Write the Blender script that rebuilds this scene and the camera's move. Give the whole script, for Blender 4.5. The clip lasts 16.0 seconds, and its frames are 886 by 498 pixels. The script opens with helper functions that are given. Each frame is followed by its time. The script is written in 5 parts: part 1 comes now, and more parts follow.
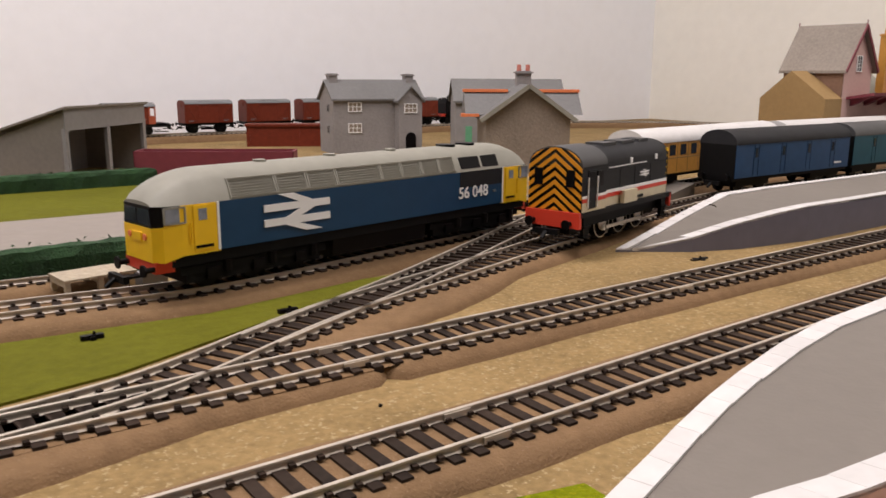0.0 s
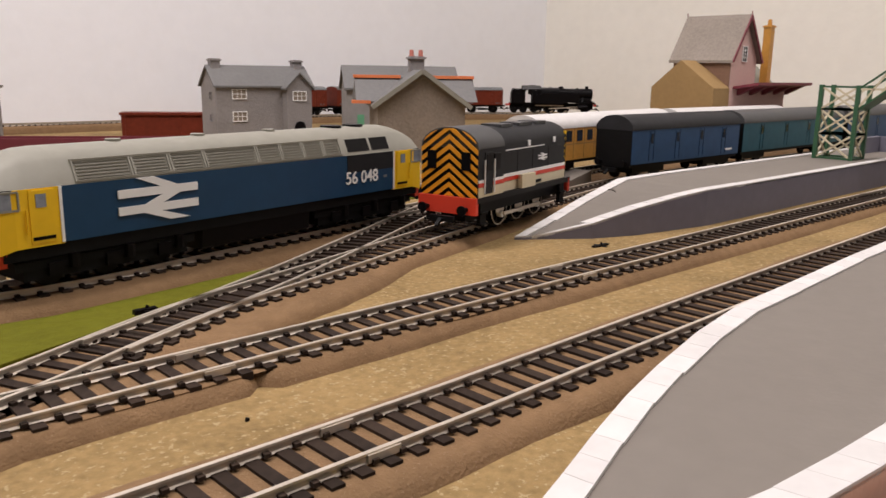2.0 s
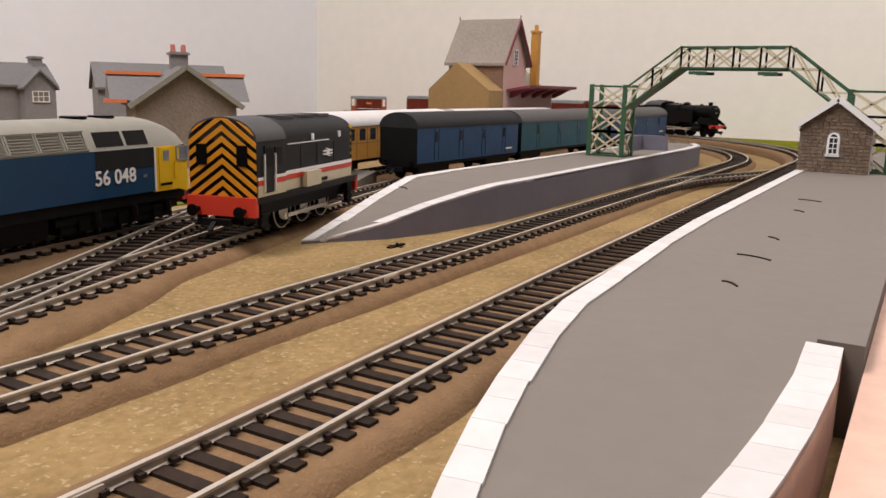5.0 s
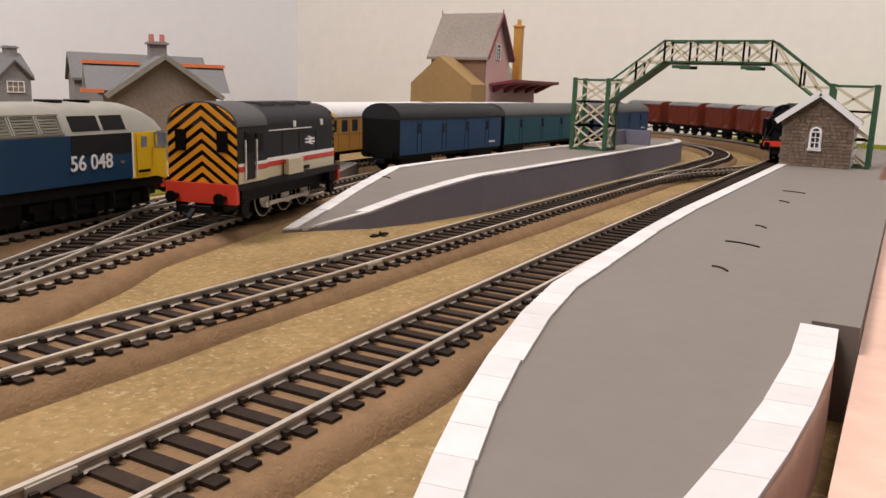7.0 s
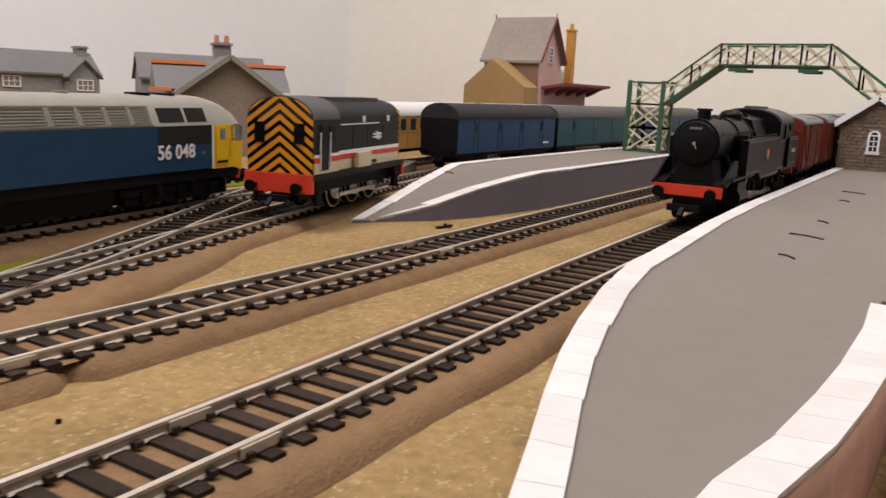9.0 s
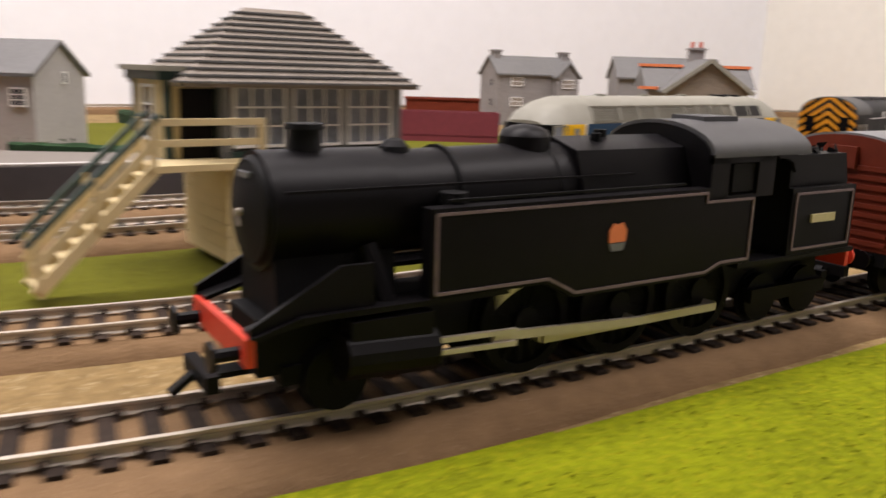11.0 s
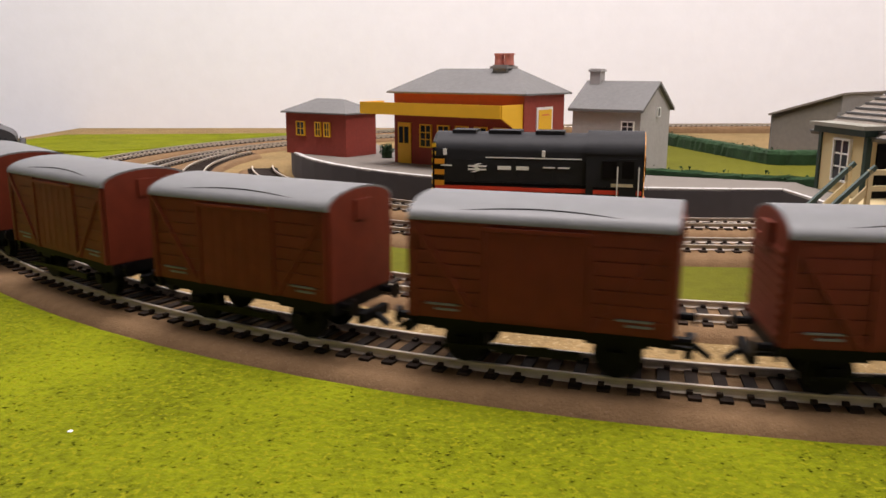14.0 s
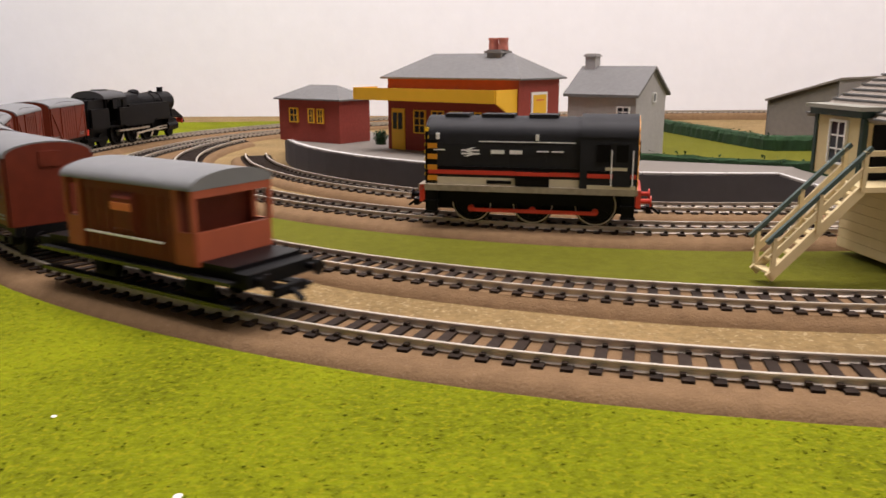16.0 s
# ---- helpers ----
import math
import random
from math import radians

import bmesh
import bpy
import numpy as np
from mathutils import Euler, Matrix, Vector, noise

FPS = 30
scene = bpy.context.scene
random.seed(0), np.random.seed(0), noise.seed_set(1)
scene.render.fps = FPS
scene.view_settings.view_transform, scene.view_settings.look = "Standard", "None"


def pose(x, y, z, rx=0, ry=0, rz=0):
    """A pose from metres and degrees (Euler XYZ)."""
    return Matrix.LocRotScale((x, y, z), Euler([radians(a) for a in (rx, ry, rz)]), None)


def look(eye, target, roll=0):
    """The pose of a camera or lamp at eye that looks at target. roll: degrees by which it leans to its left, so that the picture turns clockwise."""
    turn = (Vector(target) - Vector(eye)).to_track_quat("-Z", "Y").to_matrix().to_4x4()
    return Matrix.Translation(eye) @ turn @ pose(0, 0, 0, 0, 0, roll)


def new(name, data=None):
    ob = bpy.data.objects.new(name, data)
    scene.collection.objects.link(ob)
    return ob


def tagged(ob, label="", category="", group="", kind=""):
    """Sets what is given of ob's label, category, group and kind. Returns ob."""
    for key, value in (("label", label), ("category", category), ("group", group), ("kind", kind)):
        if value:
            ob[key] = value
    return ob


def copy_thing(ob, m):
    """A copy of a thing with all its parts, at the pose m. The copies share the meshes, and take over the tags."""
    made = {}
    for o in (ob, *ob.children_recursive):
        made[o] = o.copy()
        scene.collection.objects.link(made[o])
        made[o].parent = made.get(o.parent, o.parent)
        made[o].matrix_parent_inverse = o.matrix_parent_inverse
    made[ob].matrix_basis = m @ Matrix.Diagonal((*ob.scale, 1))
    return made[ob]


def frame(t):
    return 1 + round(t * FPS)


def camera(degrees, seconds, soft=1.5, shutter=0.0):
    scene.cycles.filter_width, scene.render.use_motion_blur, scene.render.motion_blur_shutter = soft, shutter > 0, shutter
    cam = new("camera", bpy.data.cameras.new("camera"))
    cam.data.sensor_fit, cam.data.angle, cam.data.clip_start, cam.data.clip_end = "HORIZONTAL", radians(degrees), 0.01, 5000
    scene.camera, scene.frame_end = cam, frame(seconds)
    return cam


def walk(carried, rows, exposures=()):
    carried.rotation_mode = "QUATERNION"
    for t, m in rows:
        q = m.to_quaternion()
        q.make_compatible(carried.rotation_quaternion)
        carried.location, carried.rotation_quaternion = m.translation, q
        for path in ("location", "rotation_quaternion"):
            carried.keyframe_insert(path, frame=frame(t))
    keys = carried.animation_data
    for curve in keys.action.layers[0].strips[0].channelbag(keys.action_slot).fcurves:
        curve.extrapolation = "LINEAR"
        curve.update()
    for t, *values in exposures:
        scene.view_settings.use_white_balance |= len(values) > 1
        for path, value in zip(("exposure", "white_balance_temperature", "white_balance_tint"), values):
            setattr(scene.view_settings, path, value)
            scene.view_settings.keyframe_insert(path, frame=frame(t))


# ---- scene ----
cam = camera(57.4, 16.0, soft=1.5, shutter=0.4)
PATH = [
    (0.0, pose(-0.00000, -0.00000, 0.08849, 77.915, -0.314, -35.900)),
    (0.5, pose(0.00764, 0.00599, 0.08234, 77.459, -0.972, -37.748)),
    (1.0, pose(0.01603, 0.00758, 0.08196, 77.401, -0.474, -39.466)),
    (1.5, pose(0.01858, 0.01297, 0.07943, 78.002, -1.071, -41.215)),
    (2.0, pose(0.02279, 0.02207, 0.07860, 77.683, -0.873, -43.138)),
    (2.5, pose(0.01960, 0.02953, 0.07901, 78.177, -0.945, -45.809)),
    (3.0, pose(0.02572, 0.03296, 0.07602, 78.226, -1.314, -47.883)),
    (3.5, pose(0.03296, 0.04069, 0.07150, 78.031, -1.560, -51.219)),
    (4.0, pose(0.04046, 0.04492, 0.06880, 78.360, -1.107, -54.414)),
    (4.5, pose(0.04632, 0.04824, 0.06752, 78.816, -0.999, -57.679)),
    (7.0, pose(0.05170, 0.05417, 0.06124, 78.742, -1.859, -60.255)),
    (7.5, pose(0.04685, 0.05493, 0.05980, 78.864, -1.974, -59.540)),
    (8.0, pose(0.04200, 0.05543, 0.05905, 78.999, -2.190, -58.690)),
    (8.5, pose(0.04076, 0.05621, 0.05752, 78.911, -2.380, -58.400)),
    (9.0, pose(0.03426, 0.05613, 0.05677, 79.037, -2.378, -57.238)),
    (11.3, pose(-0.18565, 0.00978, 0.06265, 77.929, -1.340, -26.492)),
    (11.5, pose(-0.20284, 0.00136, 0.06485, 78.309, -1.124, -22.415)),
    (12.0, pose(-0.22870, -0.00950, 0.06865, 78.478, -0.565, -12.415)),
    (12.5, pose(-0.24826, -0.02174, 0.07221, 77.831, 0.454, -7.054)),
    (13.0, pose(-0.25745, -0.02750, 0.07689, 77.491, 1.054, -4.265)),
    (13.5, pose(-0.26302, -0.03155, 0.07711, 77.281, 1.006, -2.866)),
    (14.0, pose(-0.26748, -0.03228, 0.07997, 77.667, -0.092, -1.766)),
    (14.5, pose(-0.26873, -0.02833, 0.07947, 76.883, -0.051, -1.812)),
    (15.0, pose(-0.27521, -0.03038, 0.07729, 77.016, -0.554, -1.390)),
    (15.5, pose(-0.27495, -0.02981, 0.07460, 76.687, -0.392, -1.294)),
    (16.0, pose(-0.26540, -0.02941, 0.07714, 76.935, 0.093, -2.001)),
]
walk(cam, PATH, [(0.0, 0.0), (9.2, 0.0), (11.3, 0.38), (12.6, 0.36), (14.0, 0.24), (16.0, 0.22)])

# ---- light ----
world = bpy.data.worlds.new("world")
world.use_nodes = True
scene.world = world
world.node_tree.nodes["Background"].inputs[0].default_value = (0.95, 0.97, 1.0, 1)
world.node_tree.nodes["Background"].inputs[1].default_value = 0.2


# no fitting is known: unseen ceiling lamps assumed as the room's light
def assumed_lamp(x, y, sx, sy, power):
    d = bpy.data.lights.new("ceiling_panel_light", "AREA")
    d.shape, d.size, d.size_y, d.energy, d.color = "RECTANGLE", sx, sy, power, (1.0, 0.905, 0.90)
    o = new("ceiling_panel_light", d)
    o.matrix_world = look((x, y, 1.50), (x, y, 0))


assumed_lamp(-0.35, 0.55, 1.4, 0.45, 31.5)
assumed_lamp(0.70, -0.25, 1.2, 0.45, 16.5)

# ---- materials ----
MATS = {}


def material(name, color, rough=0.6, metal=0.0, vary=0.12, scale=120.0, bump=0.0, bump_scale=400.0, spec=0.5, island=0.0, fleck=None, fleck_at=0.62, fleck_scale=900.0):
    """A procedural surface: base colour with broad and fine variation, optional flecks and relief."""
    if name in MATS:
        return MATS[name]
    m = bpy.data.materials.new(name)
    m.use_nodes = True
    nt = m.node_tree
    bs = nt.nodes["Principled BSDF"]
    bs.inputs["Roughness"].default_value, bs.inputs["Metallic"].default_value = rough, metal
    bs.inputs["Specular IOR Level"].default_value = spec
    tc = nt.nodes.new("ShaderNodeTexCoord")

    def noise_node(sc, detail):
        n = nt.nodes.new("ShaderNodeTexNoise")
        n.inputs["Scale"].default_value, n.inputs["Detail"].default_value = sc, detail
        nt.links.new(tc.outputs["Object"], n.inputs["Vector"])
        return n

    n1, n2 = noise_node(scale * 0.15, 3), noise_node(scale * 2.5, 4)
    add = nt.nodes.new("ShaderNodeMath")
    add.operation = "ADD"
    nt.links.new(n1.outputs["Fac"], add.inputs[0])
    nt.links.new(n2.outputs["Fac"], add.inputs[1])
    rng = nt.nodes.new("ShaderNodeMapRange")
    rng.inputs[1].default_value, rng.inputs[2].default_value = 0.7, 1.3
    rng.inputs[3].default_value, rng.inputs[4].default_value = 1 - vary, 1 + vary
    nt.links.new(add.outputs[0], rng.inputs[0])
    fac = rng.outputs[0]
    if island:
        g = nt.nodes.new("ShaderNodeObjectInfo")
        r2 = nt.nodes.new("ShaderNodeMapRange")
        r2.inputs[3].default_value, r2.inputs[4].default_value = 1 - island, 1 + island
        nt.links.new(g.outputs["Random"], r2.inputs[0])
        mu = nt.nodes.new("ShaderNodeMath")
        mu.operation = "MULTIPLY"
        nt.links.new(fac, mu.inputs[0])
        nt.links.new(r2.outputs[0], mu.inputs[1])
        fac = mu.outputs[0]
    mul = nt.nodes.new("ShaderNodeVectorMath")
    mul.operation = "SCALE"
    mul.inputs[0].default_value = color
    nt.links.new(fac, mul.inputs["Scale"])
    out = mul.outputs[0]
    if fleck:
        n3 = noise_node(fleck_scale, 2)
        ramp = nt.nodes.new("ShaderNodeMapRange")
        ramp.inputs[1].default_value, ramp.inputs[2].default_value = fleck_at, fleck_at + 0.08
        nt.links.new(n3.outputs["Fac"], ramp.inputs[0])
        mix = nt.nodes.new("ShaderNodeMix")
        mix.data_type = "RGBA"
        nt.links.new(ramp.outputs[0], mix.inputs[0])
        nt.links.new(out, mix.inputs[6])
        mix.inputs[7].default_value = (*fleck, 1)
        out = mix.outputs[2]
    nt.links.new(out, bs.inputs["Base Color"])
    if bump:
        b = nt.nodes.new("ShaderNodeBump")
        b.inputs["Strength"].default_value, b.inputs["Distance"].default_value = bump, 0.0008
        n4 = noise_node(bump_scale, 5)
        nt.links.new(n4.outputs["Fac"], b.inputs["Height"])
        nt.links.new(b.outputs[0], bs.inputs["Normal"])
    MATS[name] = m
    return m


WALLP = material("wall_paint", (0.87, 0.885, 0.92), 0.9, vary=0.02, scale=20, bump=0.25, bump_scale=120)
WALLC = material("cream_wall_paint", (0.87, 0.85, 0.775), 0.9, vary=0.025, scale=20, bump=0.5, bump_scale=90)
# west and south walls, out of view: darkened to cut bounce light and reflections
WALLDIM = material("unseen_wall_dimmed", (0.42, 0.40, 0.38), 0.9, vary=0.05, scale=20, bump=0.2, bump_scale=120)
FLOORM = material("grey_floor", (0.25, 0.24, 0.23), 0.8, vary=0.1, scale=20)
BOARD = material("baseboard_wood", (0.60, 0.40, 0.31), 0.7, vary=0.12, scale=60, bump=0.2)
SAND = material("sand_ground", (0.235, 0.160, 0.071), 0.95, spec=0.1, vary=0.26, scale=150, bump=1.0, bump_scale=520, fleck=(0.34, 0.26, 0.14), fleck_scale=620, fleck_at=0.60)
BALL = material("brown_ballast", (0.190, 0.118, 0.062), 0.95, spec=0.1, vary=0.16, scale=80, bump=0.6, bump_scale=1100, fleck=(0.25, 0.165, 0.10), fleck_scale=1400, fleck_at=0.64)
GRASS = material("bright_grass", (0.148, 0.168, 0.003), 0.95, spec=0.1, vary=0.34, scale=150, bump=1.0, bump_scale=800, fleck=(0.200, 0.205, 0.005), fleck_scale=620, fleck_at=0.56)
GRASSD = material("olive_grass", (0.108, 0.108, 0.010), 0.95, spec=0.1, vary=0.16, scale=90, bump=0.8, bump_scale=900)
HEDGE = material("hedge_green", (0.014, 0.046, 0.013), 0.95, vary=0.4, scale=300, bump=1.0, bump_scale=900)
RAIL = material("rail_steel", (0.56, 0.50, 0.42), 0.42, 0.55, vary=0.12, scale=90)
SLEEP = material("black_sleeper", (0.026, 0.017, 0.012), 0.75, spec=0.15, vary=0.3, scale=200, island=0.25)
PTOP = material("platform_grey_card", (0.163, 0.144, 0.123), 0.85, vary=0.05, scale=60, bump=0.1, bump_scale=600)
PSIDE = material("platform_side_grey", (0.150, 0.145, 0.185), 0.7, vary=0.08, scale=60)
WHITE = material("white_edging", (0.56, 0.545, 0.53), 0.75, vary=0.06, scale=90, island=0.05)
ROAD = material("pale_road", (0.235, 0.205, 0.178), 0.9, vary=0.06, scale=50, bump=0.2)
BLACK = material("black_plastic", (0.0034, 0.0029, 0.0036), 0.42, vary=0.2, scale=100, spec=0.13)
BLACKM = material("matt_black", (0.0035, 0.0035, 0.004), 0.6, vary=0.3, scale=100, spec=0.15)
BLUE = material("rail_blue", (0.012, 0.052, 0.115), 0.38, vary=0.08, scale=60, spec=0.3)
BLUED = material("faded_blue", (0.018, 0.062, 0.15), 0.5, vary=0.12, scale=60, spec=0.3)
TEAL = material("teal_blue", (0.012, 0.085, 0.125), 0.5, vary=0.12, scale=60, spec=0.3)
YEL = material("warning_yellow", (0.88, 0.54, 0.012), 0.38, vary=0.06, scale=60)
ROOFG = material("roof_grey", (0.25, 0.242, 0.200), 0.6, vary=0.08, scale=60)
DARKG = material("dark_grey", (0.017, 0.0175, 0.020), 0.6, vary=0.18, scale=60, spec=0.22)
MIDG = material("mid_grey", (0.055, 0.055, 0.057), 0.55, vary=0.1, scale=60)
RED = material("buffer_red", (0.62, 0.045, 0.02), 0.45, vary=0.05, scale=60)
CREAM = material("cream_paint", (0.60, 0.53, 0.37), 0.6, vary=0.06, scale=80)
PUREW = material("pure_white", (0.85, 0.85, 0.84), 0.5, vary=0.02, scale=60)
GLASS = material("dark_window", (0.03, 0.035, 0.045), 0.08, vary=0.1, scale=60)
GLASSL = material("cab_window", (0.22, 0.24, 0.28), 0.06, vary=0.3, scale=150)
BROWN = material("bauxite_brown", (0.140, 0.024, 0.011), 0.5, vary=0.18, scale=70, spec=0.22)
BROWNR = material("brake_van_red", (0.33, 0.070, 0.028), 0.55, vary=0.1, scale=70)
WROOF = material("wagon_roof_grey", (0.15, 0.155, 0.16), 0.5, vary=0.08, scale=70)
STONE = material("grey_stone", (0.25, 0.235, 0.23), 0.9, vary=0.12, scale=150, bump=0.8, bump_scale=500)
STONEB = material("buff_stone", (0.23, 0.19, 0.15), 0.9, vary=0.15, scale=150, bump=0.8, bump_scale=400)
SLATE = material("slate_roof", (0.15, 0.148, 0.145), 0.8, vary=0.1, scale=120, bump=0.3)
BRICK = material("red_brick", (0.27, 0.042, 0.027), 0.8, vary=0.1, scale=120, bump=0.4, bump_scale=500)
YELP = material("canopy_yellow", (0.83, 0.47, 0.02), 0.5, vary=0.03, scale=60)
ORANGE = material("orange_tile", (0.72, 0.20, 0.07), 0.7, vary=0.08, scale=100)
PINK = material("pink_paper_wall", (0.60, 0.41, 0.37), 0.85, vary=0.06, scale=100)
OCHRE = material("ochre_card", (0.30, 0.19, 0.075), 0.85, vary=0.08, scale=100)
MAROON = material("maroon_paint", (0.19, 0.03, 0.045), 0.55, vary=0.1, scale=80)
GREEN = material("bridge_green", (0.028, 0.095, 0.042), 0.5, vary=0.1, scale=80)
TEAK = material("teak_brown", (0.55, 0.27, 0.05), 0.45, vary=0.12, scale=100)
RUST = material("rust", (0.28, 0.10, 0.04), 0.8, vary=0.3, scale=200)
BRASS = material("brass_number", (0.55, 0.48, 0.25), 0.5, vary=0.1)
HUTST = material("hut_stone", (0.19, 0.135, 0.095), 0.9, vary=0.2, scale=300, bump=0.4, bump_scale=900, island=0.22)
PALEST = material("pale_grey_render", (0.40, 0.385, 0.38), 0.9, vary=0.07, scale=120, bump=0.4, bump_scale=400)
BOXC = material("signal_box_cream", (0.66, 0.54, 0.30), 0.6, vary=0.05, scale=80)
PTOPD = material("platform_dark_wall", (0.06, 0.056, 0.062), 0.7, vary=0.1, scale=60)
CHEV = material("chevron_orange", (0.68, 0.28, 0.012), 0.4, vary=0.06, scale=60)
BOXG = material("dark_green_trim", (0.012, 0.040, 0.034), 0.5, vary=0.1, scale=80)
SHEDW = material("shed_weatherboard", (0.20, 0.18, 0.155), 0.85, vary=0.1, scale=100)
SHEDG = material("shed_grey", (0.25, 0.24, 0.235), 0.8, vary=0.08, scale=100)


GLOSSB = material("gloss_black_edge", (0.02, 0.02, 0.022), 0.16, vary=0.1, scale=100, spec=0.6)
LICHEN = material("pale_brown_slate", (0.25, 0.215, 0.18), 0.85, vary=0.16, scale=140, bump=0.3)
POT = material("dull_red_pot", (0.52, 0.18, 0.14), 0.8, vary=0.12, scale=150)
SIDEBRICK = material("brown_brick", (0.20, 0.115, 0.075), 0.9, vary=0.15, scale=140, bump=0.4)
PALLET = material("bleached_wood", (0.40, 0.34, 0.25), 0.85, vary=0.2, scale=160)
# cream dimmed for the old shunter's footplate; its grey shading is in the colour
SHADECREAM = material("shaded_cream", (0.34, 0.29, 0.21), 0.75, vary=0.3, scale=120)
STRAP = material("roof_strip_dark", (0.030, 0.030, 0.032), 0.6, vary=0.1, scale=80)


# ---- mesh helpers ----
class MB:
    """Collects vertices and faces of one part."""

    def __init__(self):
        self.v, self.f = [], []

    def add(self, vs, fs):
        o = len(self.v)
        self.v += [tuple(p) for p in vs]
        self.f += [tuple(i + o for i in f) for f in fs]
        return self

    def box(self, x0, y0, z0, x1, y1, z1):
        return self.add([(x0, y0, z0), (x1, y0, z0), (x1, y1, z0), (x0, y1, z0), (x0, y0, z1), (x1, y0, z1), (x1, y1, z1), (x0, y1, z1)],
                        [(3, 2, 1, 0), (4, 5, 6, 7), (0, 1, 5, 4), (1, 2, 6, 5), (2, 3, 7, 6), (3, 0, 4, 7)])

    def beam(self, a, b, w, h):
        """A bar from a to b, w wide across and h deep."""
        a, b = Vector(a), Vector(b)
        d = (b - a).normalized()
        up = Vector((0, 0, 1)) if abs(d.z) < 0.95 else Vector((1, 0, 0))
        s = d.cross(up).normalized() * (w / 2)
        u = s.cross(d).normalized() * (h / 2)
        vs = [a - s - u, a + s - u, a + s + u, a - s + u, b - s - u, b + s - u, b + s + u, b - s + u]
        return self.add(vs, [(0, 1, 2, 3), (7, 6, 5, 4), (0, 4, 5, 1), (1, 5, 6, 2), (2, 6, 7, 3), (3, 7, 4, 0)])

    def prism(self, prof, a, b, axis="x"):
        """A closed outline in the two other axes, pulled from a to b along axis."""
        n = len(prof)

        def at(p, t):
            return {"x": (t, p[0], p[1]), "y": (p[0], t, p[1]), "z": (p[0], p[1], t)}[axis]

        vs = [at(p, a) for p in prof] + [at(p, b) for p in prof]
        fs = [tuple(range(n))[::-1], tuple(range(n, 2 * n))] + [(i, (i + 1) % n, n + (i + 1) % n, n + i) for i in range(n)]
        return self.add(vs, fs)

    def loft(self, rings, caps=True):
        """Rings of equal count joined one to the next."""
        n = len(rings[0])
        vs = [p for r in rings for p in r]
        fs = []
        for k in range(len(rings) - 1):
            for i in range(n):
                fs.append((k * n + i, k * n + (i + 1) % n, (k + 1) * n + (i + 1) % n, (k + 1) * n + i))
        if caps:
            fs += [tuple(range(n))[::-1], tuple(range((len(rings) - 1) * n, len(rings) * n))]
        return self.add(vs, fs)

    def cyl(self, a, b, r, r2=None, n=14):
        a, b = Vector(a), Vector(b)
        d = (b - a).normalized()
        s = d.orthogonal().normalized()
        u = d.cross(s)
        rings = []
        for p, rr in ((a, r), (b, r if r2 is None else r2)):
            rings.append([p + (s * math.cos(k * math.tau / n) + u * math.sin(k * math.tau / n)) * rr for k in range(n)])
        return self.loft(rings)

    def dome(self, c, r, h, n=12):
        rings = [[(c[0] + r * math.cos(e) * math.cos(k * math.tau / n), c[1] + r * math.cos(e) * math.sin(k * math.tau / n), c[2] + h * math.sin(e)) for k in range(n)] for e in (0, 0.5, 1.0, 1.4)]
        return self.loft(rings)

    def mesh(self, name, mat):
        me = bpy.data.meshes.new(name)
        me.from_pydata(self.v, [], self.f)
        b = bmesh.new()
        b.from_mesh(me)
        bmesh.ops.recalc_face_normals(b, faces=b.faces)
        b.to_mesh(me)
        b.free()
        me.materials.append(mat)
        return me


def part(name, mb, mat, parent=None, label="", m=None, smooth=False):
    me = mb if isinstance(mb, bpy.types.Mesh) else mb.mesh(name, mat)
    if smooth:
        for p in me.polygons:
            p.use_smooth = True
        me.set_sharp_from_angle(angle=radians(38))
    o = new(name, me)
    if parent:
        o.parent = parent
    if m is not None:
        o.matrix_basis = m
    if label:
        tagged(o, label)
    return o


def thing(name, label, category, m=None, group="", kind=""):
    o = new(name)
    o.empty_display_size = 0.01
    if m is not None:
        o.matrix_basis = m
    return tagged(o, label, category, group, kind)


def box(*a):
    return MB().box(*a)


def text_mesh(s, size, mat, depth=0.0002):
    c = bpy.data.curves.new("lettering", "FONT")
    c.body, c.size, c.extrude, c.align_x, c.align_y = s, size, depth, "CENTER", "CENTER"
    c.offset = size * 0.012
    o = bpy.data.objects.new("lettering", c)
    scene.collection.objects.link(o)
    me = bpy.data.meshes.new_from_object(o)
    bpy.data.objects.remove(o)
    me.materials.clear()
    me.materials.append(mat)
    return me


def arc_profile(hw, z0, zs, zt, n=10, inset=0.0):
    """Body outline across: straight sides from z0 to zs, then an arched roof that peaks at zt."""
    pts = [(-hw, z0), (hw, z0), (hw, zs)]
    for k in range(1, n):
        a = math.pi * k / n
        pts.append((hw * math.cos(a), zs + (zt - zs) * math.sin(a)))
    pts.append((-hw, zs))
    return pts

# ---- plan: loop of the running line ----
R1, R2, CY, XL, XR = 0.508, 0.4415, 0.664, -0.06, 0.90
STR, ARC = XR - XL, math.pi * R1


def loop(s, r=R1):
    """Point and heading on the running line, s metres on from the end of the far straight."""
    total = 2 * STR + 2 * ARC
    s = s % total
    if s < ARC:
        a = math.pi / 2 - s / R1
        return XR + r * math.cos(a), CY + r * math.sin(a), a - math.pi / 2
    s -= ARC
    if s < STR:
        return XR - s, CY - r, -math.pi
    s -= STR
    if s < ARC:
        a = -math.pi / 2 - s / R1
        return XL + r * math.cos(a), CY + r * math.sin(a), a - math.pi / 2
    s -= ARC
    return XL + s, CY + r, -2 * math.pi


def rise(x, y):
    """Height of the running line over the rest: it climbs eastwards and falls again along the back."""
    u = (x - 0.15) / 0.65 if y < CY else (x + 0.40) / 0.70
    u = min(max(u, 0), 1)
    return 0.0055 * u * (2 - u)


